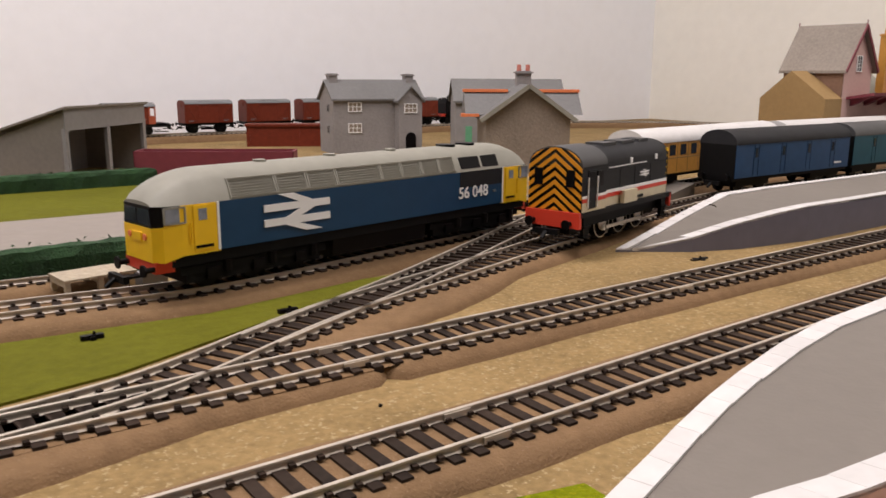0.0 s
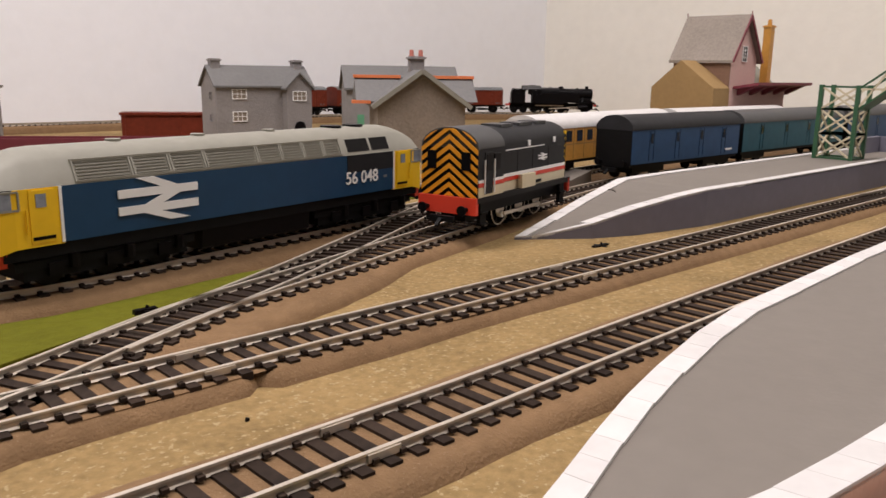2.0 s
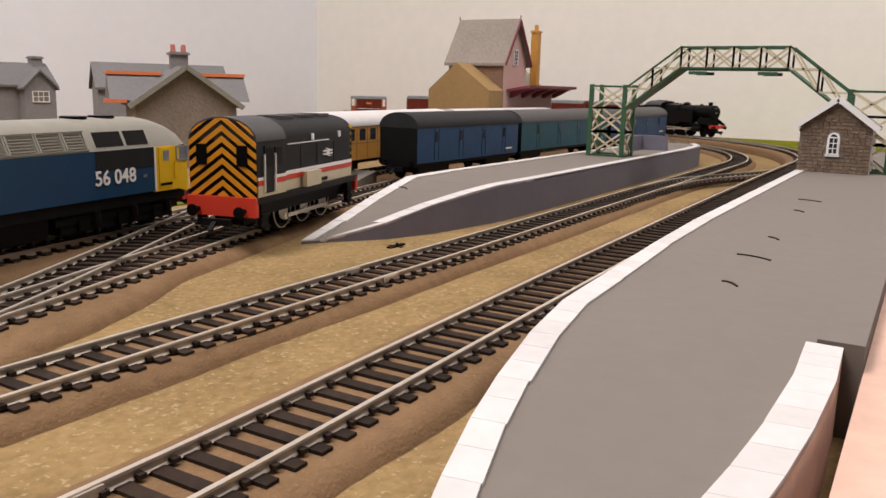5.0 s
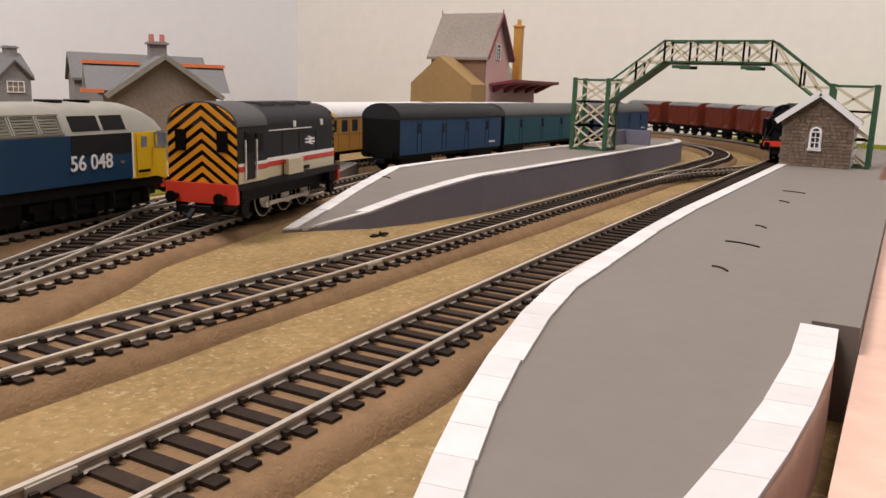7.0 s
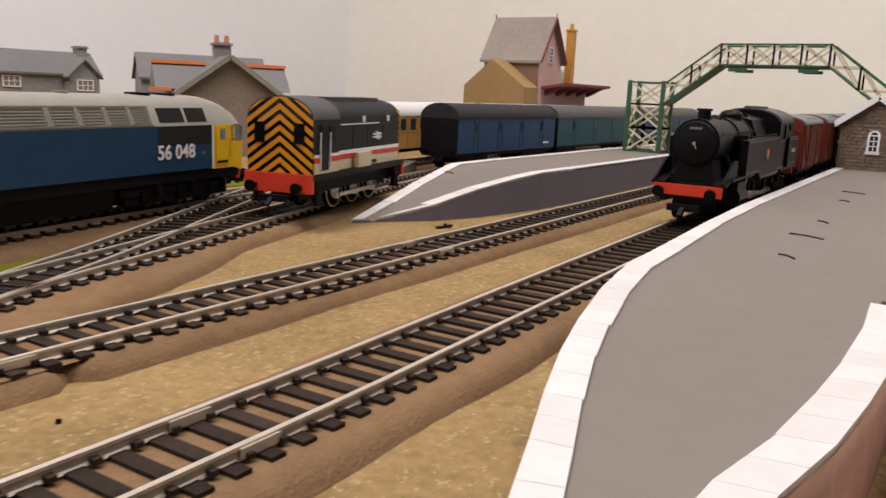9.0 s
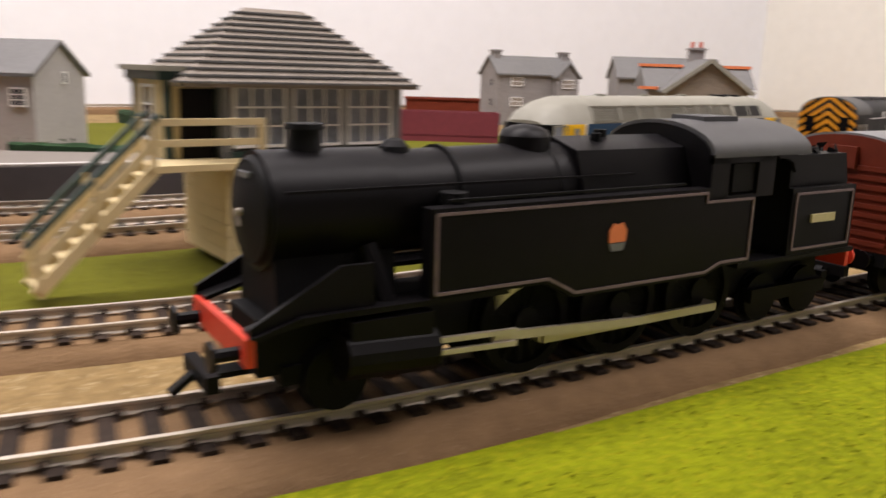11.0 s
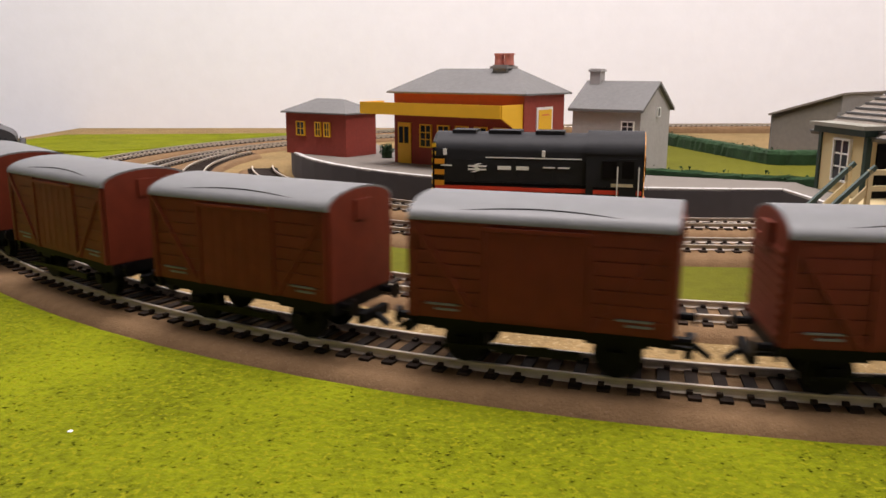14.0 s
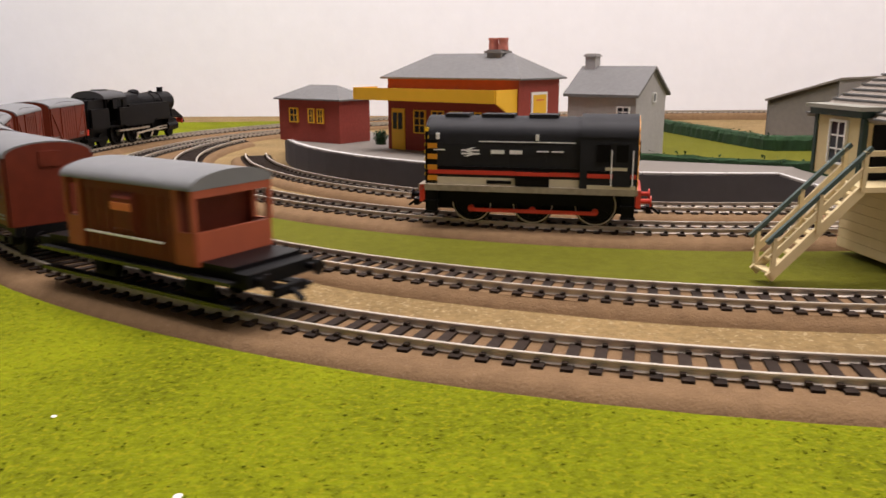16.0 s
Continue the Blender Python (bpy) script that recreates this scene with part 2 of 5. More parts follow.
# ---- room ----
def wall(name, x0, y0, x1, y1, mat, z0=-0.8, z1=1.6):
    tagged(part(name, box(x0, y0, z0, x1, y1, z1), mat), "plain painted plaster wall of the room", "wall", kind="structure")


wall("wall_north", -2.6, 1.27, 1.515, 1.37, WALLP)
wall("wall_east", 1.515, -2.2, 1.615, 1.37, WALLC)
# these two are unseen; their darker colour keeps room reflections down
wall("wall_west", -2.7, -2.2, -2.6, 1.37, WALLDIM)
wall("wall_south", -2.7, -2.3, 1.615, -2.2, WALLDIM)
tagged(part("ceiling", box(-2.7, -2.3, 1.6, 1.615, 1.37, 1.7), WALLP), "plain white ceiling", "ceiling", kind="structure")
tagged(part("floor", box(-2.7, -2.3, -0.9, 1.615, 1.37, -0.8), FLOORM), "grey floor of the room", "floor", kind="structure")

# ---- baseboard ----
GZ = -0.0072
tbl = thing("layout_table", "wooden layout baseboard with pale sanded top and bare edge", "table", kind="structure")
mb = MB()
mb.prism([(-0.80, 0.045), (0.10, 0.045), (0.14, 0.052), (1.515, 0.052), (1.515, 1.27), (-0.80, 1.27)], GZ - 0.012, GZ, "z")
part("baseboard_top", mb, SAND, tbl)
part("edge_board", box(0.09, 0.044, GZ - 0.06, 1.515, 0.0575, 0.0085), BOARD, tbl, "pinkish bare wood edging board")
part("front_board", box(-0.8, 0.033, GZ - 0.06, 0.14, 0.045, GZ - 0.001), BOARD, tbl)
for x in (-0.75, 0.3, 1.45):
    for y in (0.09, 1.2):
        part("leg", box(x, y, -0.8, x + 0.045, y + 0.045, GZ - 0.012), BOARD, tbl)


def sheet(name, outline, z0, z1, mat, label, category):
    return tagged(part(name, MB().prism(outline, z0, z1, "z"), mat), label, category, kind="structure")


def ring(cx, cy, r0, r1, a0, a1, n=40):
    out = [(cx + r1 * math.cos(a0 + (a1 - a0) * k / n), cy + r1 * math.sin(a0 + (a1 - a0) * k / n)) for k in range(n + 1)]
    return out + [(cx + r0 * math.cos(a1 + (a0 - a1) * k / n), cy + r0 * math.sin(a1 + (a0 - a1) * k / n)) for k in range(n + 1)]


def polar(cx, cy, r, a):
    return cx + r * math.cos(radians(a)), cy + r * math.sin(radians(a))


# ---- tracks ----
def offset(line, d):
    out = []
    for i, p in enumerate(line):
        a, b = line[max(i - 1, 0)], line[min(i + 1, len(line) - 1)]
        t = Vector((b[0] - a[0], b[1] - a[1])).normalized()
        out.append((p[0] - t.y * d, p[1] + t.x * d))
    return out


def resample(line, step):
    out, left = [], 0.0
    for a, b in zip(line, line[1:]):
        l = math.hypot(b[0] - a[0], b[1] - a[1])
        s = left
        while s < l:
            k = s / l
            out.append((a[0] + (b[0] - a[0]) * k, a[1] + (b[1] - a[1]) * k, math.atan2(b[1] - a[1], b[0] - a[0])))
            s += step
        left = s - l
    return out


def strip(line, prof):
    """A cross outline (offset to the left, height) carried along a line."""
    rings = []
    offs = {d: offset(line, d) for d in {p[0] for p in prof}}
    for i in range(len(line)):
        rings.append([(*offs[d][i], z) for d, z in prof])
    return MB().loft(rings)


def smooth_line(pts, n=12):
    """A Catmull-Rom line through the points."""
    out = []
    q = [pts[0]] + list(pts) + [pts[-1]]
    for i in range(1, len(q) - 2):
        p0, p1, p2, p3 = (Vector(v) for v in q[i - 1:i + 3])
        for k in range(n):
            t = k / n
            out.append(tuple(0.5 * ((2 * p1) + (p2 - p0) * t + (2 * p0 - 5 * p1 + 4 * p2 - p3) * t * t + (3 * p1 - p0 - 3 * p2 + p3) * t ** 3)))
    return out + [tuple(pts[-1])]


SLEEPER = box(-0.0017, -0.0128, -0.0046, 0.0017, 0.0128, -0.0023).mesh("sleeper", SLEEP)


def track(label, line, ballast=True, near=(0, 0), pitch=0.0076, wide=(0.026, 0.026)):
    t = thing("railway_track", label, "railway track", kind="structure")
    for d in (-0.0086, 0.0086):
        part("rail", strip(line, [(d - 0.0006, 0.0), (d + 0.0006, 0.0), (d + 0.0006, -0.0006), (d + 0.0003, -0.0010), (d + 0.0003, -0.0020), (d + 0.0007, -0.0025), (d - 0.0007, -0.0025), (d - 0.0003, -0.0020), (d - 0.0003, -0.0010), (d - 0.0006, -0.0006)]), RAIL, t, "weathered nickel silver rail")
    rest = MB()
    count = 0
    for x, y, a in resample(line, pitch):
        if near[0] < x < near[1] and count < 290 and y < 0.5:
            part("sleeper", SLEEPER, SLEEP, t, m=Matrix.Translation((x, y, 0)) @ Matrix.Rotation(a, 4, "Z"))
            count += 1
        else:
            c, s = math.cos(a), math.sin(a)
            q = lambda u, v, z: (x + u * c - v * s, y + u * s + v * c, z)
            rest.add([q(u, v, z) for z in (-0.0046, -0.0024) for u, v in ((-0.0017, -0.0128), (0.0017, -0.0128), (0.0017, 0.0128), (-0.0017, 0.0128))],
                     [(4, 5, 6, 7), (0, 1, 5, 4), (1, 2, 6, 5), (2, 3, 7, 6), (3, 0, 4, 7)])
    for d in (-0.0086, 0.0086):
        for x, y, a in resample(offset(line, d), pitch):
            c, s = math.cos(a), math.sin(a)
            q = lambda u, v, z: (x + u * c - v * s, y + u * s + v * c, z)
            rest.add([q(u, v, z) for z in (-0.0024, -0.0014) for u, v in ((-0.0008, -0.0018), (0.0008, -0.0018), (0.0008, 0.0018), (-0.0008, 0.0018))],
                     [(4, 5, 6, 7), (0, 1, 5, 4), (1, 2, 6, 5), (2, 3, 7, 6), (3, 0, 4, 7)])
    tagged(part("rail_chairs", rest, SLEEP, t), kind="stuff")
    if ballast:
        rnd = random.Random(len(line))
        ln = [(p[0], p[1]) for p in resample(line, 0.005)] + [tuple(line[-1][:2])]
        heads = offset(ln, 1.0)
        rings = []
        for i, (x, y) in enumerate(ln):
            u = Vector((heads[i][0] - x, heads[i][1] - y)).normalized()
            wl, wr = (w(x) if callable(w) else w for w in wide)
            row = []
            for side, w in ((-1, wr), (1, wl)):
                w += noise.noise(Vector((x * 26, y * 26, side * 7.3))) * 0.0016 + rnd.uniform(-.0002, .0002)
                e = noise.noise(Vector((x * 60, y * 60, side * 3.0))) * 0.0005
                prof = [(w, GZ - 0.001), (w - 0.0012, GZ + 0.0012 + e), (w - 0.0030, -0.0043 + e), (w - 0.0050, -0.0034 + e * 0.5), (0.0128, -0.0031)]
                row.append([(x + u.x * side * d, y + u.y * side * d, z) for d, z in prof])
            rings.append(row[0] + row[1][::-1])
        part("ballast_bed", MB().loft(rings), BALL, t, "brown foam ballast strip", smooth=True)
    return t


def ramp(x0, a, x1, b):
    """A width that goes from a at x0 to b at x1."""
    return lambda x: a + (b - a) * min(max((x - x0) / (x1 - x0), 0), 1)


def climb(t):
    """Lifts a track on its bed by rise()."""
    for c in t.children:
        p = c.matrix_basis.translation
        if p.length > 1e-6:
            c.matrix_basis = Matrix.Translation((0, 0, rise(p.x, p.y))) @ c.matrix_basis
            continue
        for v in c.data.vertices:
            if v.co.z > GZ:
                v.co.z += rise(v.co.x, v.co.y)


full = []
TOT = 2 * STR + 2 * ARC
for k in range(401):
    full.append(loop(k * TOT / 400.0)[:2])
climb(track("outer oval running line on brown foam ballast", full, True, (-0.36, 0.62), wide=(ramp(-0.10, 0.0250, 0.08, 0.0205), 0.0215)))
inner = []
for k in range(61):
    inner.append(polar(XL, CY, R2, 100 + 170 * k / 60))
inner += [(XL + STR * k / 30, CY - R2) for k in range(1, 31)]
for k in range(1, 61):
    inner.append(polar(XR, CY, R2, -90 + 90 * k / 60))
track("inner oval line on brown foam ballast", inner, True, (-0.33, 0.55), wide=(0.019, lambda x: 0.0130 if abs(x - 0.130) < 0.0030 else 0.0178))
goods = [polar(-0.09, 0.7175, 0.371, 165 + 105 * k / 50) for k in range(51)] + smooth_line([(-0.06, 0.3465), (0.04, 0.3445), (0.116, 0.339), (0.206, 0.3556), (0.30, 0.374), (0.42, 0.400), (0.52, 0.430), (0.62, 0.447), (0.75, 0.450), (1.2, 0.450)])
track("siding with brown ballast beside the grass", goods, True, (-0.33, 0.35), wide=(0.021, 0.0265))
spur = smooth_line([(-0.01, 0.2225), (0.06, 0.233), (0.14, 0.2695), (0.22, 0.294), (0.31, 0.322), (0.42, 0.353), (0.52, 0.376), (0.62, 0.385), (0.80, 0.387), (1.2, 0.387)])
track("turnout spur on brown ballast", spur, True, (-0.0, 0.45), wide=(0.019, ramp(0.185, 0.0300, 0.245, 0.0200)))
bay = [polar(-0.075, 0.735, 0.333, 190 + 80 * k / 30) for k in range(31)] + [(0.02, 0.400), (0.10, 0.396)]
track("platform road beside the station", bay, True, (-0.3, 0.1), wide=(0.017, 0.022))
cross = smooth_line([(0.105, 0.252), (0.19, 0.292), (0.28, 0.340), (0.36, 0.384)])
track("crossover track", cross, False, (0.1, 0.4))
xo = smooth_line([(0.62, 0.2225), (0.72, 0.214), (0.84, 0.172), (0.94, 0.157)])
track("crossover between the running lines", xo, False, (0.6, 0.95))

# ---- rolling stock: forward is +x, rail top is z = 0 ----
def wheel_mesh(r, mat, spokes=0):
    mb = MB()
    if spokes:
        ring = [(math.cos(k * math.pi / 12) * r * .91, math.sin(k * math.pi / 12) * r * .91) for k in range(25)]
        for p, q in zip(ring, ring[1:]):
            mb.beam((p[0], 0, p[1]), (q[0], 0, q[1]), .0022, r * .18)
        for k in range(spokes):
            a = 2 * math.pi * k / spokes
            mb.beam((0, 0, 0), (math.cos(a) * r * .9, 0, math.sin(a) * r * .9), .0012, .0007)
        mb.cyl((0, 0.0004, 0), (0, 0.0008, 0), r * .9, n=20)
    else:
        mb.cyl((0, -0.0011, 0), (0, 0.0011, 0), r, n=20)
    mb.cyl((0, -0.0016, 0), (0, 0.0016, 0), r * 0.28, n=10)
    mb.cyl((0, 0.0011, 0), (0, 0.0017, 0), r * 1.09, n=20)
    return mb.mesh("wheel", mat)


def tyre_mesh(r):
    mb = MB()
    ring = [(math.cos(k * math.pi / 12) * r * .97, math.sin(k * math.pi / 12) * r * .97) for k in range(25)]
    for p, q in zip(ring, ring[1:]):
        mb.beam((p[0], -.0012, p[1]), (q[0], -.0012, q[1]), .0004, r * .06)
    return mb.mesh("tyre", RAIL)


WH, WHB = wheel_mesh(0.0062, BLACK), wheel_mesh(0.0062, BLACKM)


def wheelset(parent, x, r=0.0062, me=None, axle=True):
    for s in (-1, 1):
        part("wheel", me or WH, BLACK, parent, m=Matrix.Translation((x, s * 0.0086, r)) @ Matrix.Rotation(0 if s < 0 else math.pi, 4, "Z"))
    if axle:
        part("axle", MB().cyl((x, -0.0075, r), (x, 0.0075, r), 0.0011, n=8), BLACKM, parent)


def buffers(parent, x, z=0.0135, mat=None, head=0.0026):
    d = 1 if x > 0 else -1
    for s in (-1, 1):
        part("buffer", MB().cyl((x, s * 0.0113, z), (x + d * 0.0042, s * 0.0113, z), 0.0012, n=8).cyl((x + d * 0.0042, s * 0.0113, z), (x + d * 0.0050, s * 0.0113, z), head, n=12), mat or BLACK, parent)


def coupling(parent, x):
    d = 1 if x > 0 else -1
    part("coupling", MB().box(min(x, x + d * 0.010), -0.0022, 0.0072, max(x, x + d * 0.010), 0.0022, 0.0082).box(x + d * 0.0085 - 0.0012, -0.007, 0.0066, x + d * 0.0085 + 0.0012, 0.007, 0.0096).beam((x + d * 0.010, 0, 0.0082), (x + d * 0.014, 0, 0.0052), 0.002, 0.0012), BLACKM, parent, "black tension lock coupling")


def clip_poly(poly, clip):
    """poly cut to the convex outline clip (counter-clockwise)."""
    out = list(poly)
    for i in range(len(clip)):
        a, b = clip[i], clip[(i + 1) % len(clip)]
        side = lambda p: (b[0] - a[0]) * (p[1] - a[1]) - (b[1] - a[1]) * (p[0] - a[0])
        src, out = out, []
        for j in range(len(src)):
            p, q = src[j], src[(j + 1) % len(src)]
            sp, sq = side(p), side(q)
            if sp >= 0:
                out.append(p)
            if sp * sq < 0:
                k = sp / (sp - sq)
                out.append((p[0] + (q[0] - p[0]) * k, p[1] + (q[1] - p[1]) * k))
        if len(out) < 3:
            return []
    return out


def arrows(parent, x0, x1, z0, z1, y, mat, t=0.0003):
    """Two bars and a bent stroke each, as flat raised shapes on the side at y."""
    w, h = x1 - x0, z1 - z0
    P = lambda u, v: (x0 + u * w, z0 + v * h)
    shapes = [[P(0, .59), P(1, .59), P(1, .77), P(0, .77)], [P(0, .22), P(1, .22), P(1, .40), P(0, .40)],
              [P(.22, 1), P(.44, 1), P(.74, .77), P(.52, .77)], [P(.32, .40), P(.54, .40), P(.76, .59), P(.54, .59)],
              [P(.30, .22), P(.52, .22), P(.88, 0), P(.62, 0)]]
    for k, sh in enumerate(shapes):
        part("arrow_mark", MB().prism(sh, y - t - k * .00002, y + t + k * .00002, "y"), mat, parent)


def diesel56(m):
    o = thing("diesel_locomotive", "blue heavy diesel locomotive with yellow cabs and grey roof", "locomotive", m)
    B, HW = 0.0915, 0.0168
    side = [(-HW, 0.0170), (HW, 0.0170), (HW, 0.0372), (-HW, 0.0372)]
    body = part("body", MB().prism(side, -B, B), BLUE, o, "rail blue body side")
    part("engine_panel", MB().box(0.056, -HW - 0.0002, 0.0285, B, HW + 0.0002, 0.0372), DARKG, body)
    arrows(body, -0.070, -0.034, 0.0195, 0.0372, -HW - 0.0004, PUREW)
    arrows(body, 0.034, 0.070, 0.0195, 0.0372, HW + 0.0004, PUREW)
    tm = text_mesh("56 048", 0.0088, PUREW)
    part("running_number", tm, PUREW, body, m=pose(0.0668, -HW - 0.0004, 0.0255, 90))
    part("data_panel", box(0.0838, -HW - 0.0004, 0.0240, 0.0862, -HW, 0.0252), WROOF, body)
    roofp = [(-HW, 0.0372), (HW, 0.0372), (0.0128, 0.0462), (0.0095, 0.0487), (0.005, 0.0500), (0, 0.0504), (-0.005, 0.0500), (-0.0095, 0.0487), (-0.0128, 0.0462)]
    roof = part("roof", MB().prism(roofp, -B, B), ROOFG, o, "dusty grey roof with grilles", smooth=True)
    for s in (-1, 1):
        def on(x, k):
            return (x, s * (HW - 0.004 * k + 0.0002), 0.0372 + 0.009 * k)
        xs = [-0.086, -0.062, -0.045, -0.028, 0.000, 0.014, 0.028, 0.041, 0.053]
        for a, b in zip(xs, xs[1:]):
            fr = MB()
            for p, q in (((a, .1), (b, .1)), ((b - .0006, .1), (b - .0006, .92)), ((b, .92), (a, .92)), ((a + .0006, .92), (a + .0006, .1))):
                fr.beam(on(*p), on(*q), 0.0008, 0.0008)
            g = part("roof_grille", fr, ROOFG, roof)
            lv = MB()
            for k in range(6):
                lv.beam(on(a + 0.0015, 0.2 + k * 0.125), on(b - 0.0015, 0.2 + k * 0.125), 0.0006, 0.0003)
            part("louvres", lv, ROOFG, g)
        for a, b in ((0.0575, 0.0735), (0.0755, 0.0890)):
            mbq = MB()
            mbq.add([on(a, .18), on(b, .18), on(b, .86), on(a, .86), (a, s * (HW - .0012), .0385), (b, s * (HW - .0012), .0385), (b, s * .0128, .045), (a, s * .0128, .045)], [(0, 1, 2, 3), (4, 5, 6, 7), (0, 1, 5, 4), (1, 2, 6, 5), (2, 3, 7, 6), (3, 0, 4, 7)])
            part("black_grille", mbq, BLACK, roof)
    for x in (-0.06, -0.02, 0.02, 0.062, 0.078):
        part("roof_fan", MB().cyl((x, 0, 0.0495), (x, 0, 0.0512), 0.0055 if x > 0.05 else 0.003, n=16), ROOFG if x < 0.05 else BLACK, roof)
    for d in (-1, 1):
        lower = MB().loft([[(d * B, y, z) for y, z in ((-HW, .0165), (HW, .0165), (HW, .0372), (-HW, .0372))],
                           [(d * .1085, y, z) for y, z in ((-HW, .0165), (HW, .0165), (HW, .0372), (-HW, .0372))],
                           [(d * .1162, y, z) for y, z in ((-HW + .001, .0145), (HW - .001, .0145), (HW - .001, .0290), (-HW + .001, .0290))],
                           [(d * .1192, y, z) for y, z in ((-.0115, .0145), (.0115, .0145), (.0118, .0285), (-.0118, .0285))]])
        c = part("cab", lower, YEL, o, "warning yellow cab")
        up = MB().loft([[(d * .1080, y, z) for y, z in ((-HW + .0001, .029), (HW - .0001, .029), (HW - .0001, .0372), (-HW + .0001, .0372))],
                        [(d * .1160, y, z) for y, z in ((-HW + .001, .0288), (HW - .001, .0288), (.0148, .0372), (-.0148, .0372))],
                        [(d * .1190, y, z) for y, z in ((-.0118, .0284), (.0118, .0284), (.0108, .0372), (-.0108, .0372))]])
        part("window_surround", up, BLACK, c)
        rr = MB().loft([[(d * px, y * ky, .0372 + (z - .0372) * kz) for y, z in roofp] for px, ky, kz in
                        ((B, 1, 1), (.0975, 1, .97), (.1030, .995, .88), (.1085, .985, .72), (.1130, .93, .54), (.1165, .82, .34), (.1188, .70, .12))])
        part("cab_roof", rr, ROOFG, c, smooth=True)
        for s in (-1, 1):
            part("side_window", box(min(d * .1072, d * .1153), s * (HW - .0004) - .0003, .0305, max(d * .1072, d * .1153), s * (HW - .0004) + .0003, .0362), GLASSL, c)
            part("window_frame", MB().beam((d * .1070, s * (HW), .0302), (d * .1156, s * (HW - .0006), .0302), .0007, .0007).beam((d * .1070, s * HW, .0365), (d * .1156, s * (HW - .0006), .0365), .0007, .0007).beam((d * .1070, s * HW, .0302), (d * .1070, s * HW, .0365), .0007, .0007).beam((d * .1156, s * (HW - .0006), .0302), (d * .1156, s * (HW - .0006), .0365), .0007, .0007), ROOFG, c)
            dr = part("cab_door", box(min(d * .0945, d * .1035), s * HW - .0004, .0180, max(d * .0945, d * .1035), s * HW + .0004, .0366), YEL, c)
            part("door_window", box(min(d * .0975, d * .1012), s * HW - .0006, .0305, max(d * .0975, d * .1012), s * HW + .0006, .0352), GLASSL, dr)
            part("step_slot", box(min(d * .0950, d * .1030), s * HW - .0006, .0190, max(d * .0950, d * .1030), s * HW + .0006, .0202), BLACK, dr)
            part("grab_rail", MB().beam((d * .1048, s * (HW + .0008), .0215), (d * .1048, s * (HW + .0008), .0300), .0005, .0005), YEL, c)
            part("door_edge", box(min(d * B, d * .0926), s * HW - .0003, .0170, max(d * B, d * .0926), s * HW + .0003, .0372), PUREW, c)
            wind = MB().add([(d * .1193, s * .0008, .0296), (d * .1193, s * .0112, .0296), (d * .1191, s * .0102, .0360), (d * .1191, s * .0008, .0360), (d * .1182, s * .0008, .0296), (d * .1182, s * .0112, .0296), (d * .1180, s * .0102, .0360), (d * .1180, s * .0008, .0360)], [(0, 1, 2, 3), (4, 5, 6, 7), (0, 1, 5, 4), (1, 2, 6, 5), (2, 3, 7, 6), (3, 0, 4, 7)])
            part("windscreen", wind, GLASS, c)
            part("lamp", MB().cyl((d * .1188, s * .0065, .0245), (d * .1198, s * .0065, .0245), .0013, n=10), ORANGE, c)
        part("marker_box", box(min(d * .1182, d * .1198), -.004, .0225, max(d * .1182, d * .1198), .004, .0262), BLACK if d > 0 else YEL, c)
        part("valance", MB().loft([[(d * .112, y, z) for y, z in ((-.0155, .0105), (.0155, .0105), (.0160, .0166), (-.0160, .0166))], [(d * .1188, y, z) for y, z in ((-.0125, .0098), (.0125, .0098), (.0130, .0146), (-.0130, .0146))]]), RED, o, "red lower front valance")
        buffers(o, d * .1188, 0.0118)
        coupling(o, d * .120)
        bg = part("bogie", MB().box(d * .072 - .034, -.0138, .0040, d * .072 + .034, .0138, .0130).box(d * .072 - .037, -.0146, .0080, d * .072 + .037, .0146, .0112), BLACKM, o, "black six wheel bogie")
        for k in (-1, 0, 1):
            wheelset(bg, d * .072 + k * .0225, .0068)
            for s in (-1, 1):
                part("axle_box", MB().box(d * .072 + k * .0225 - .003, s * .0142 - .0012, .0050, d * .072 + k * .0225 + .003, s * .0142 + .0012, .0098).cyl((d * .072 + k * .0225 + .007, s * .0145, .0068), (d * .072 + k * .0225 + .007, s * .0145, .0120), .0022, n=8), BLACK, bg)
    part("underframe", box(-.113, -.0158, .0122, .113, .0158, .0172), BLACKM, o)
    part("fuel_tank", MB().prism([(-.0145, .0045), (-.0125, .0032), (.0125, .0032), (.0145, .0045), (.0155, .0140), (-.0155, .0140)], -.031, .031), BLACK, o)
    return o


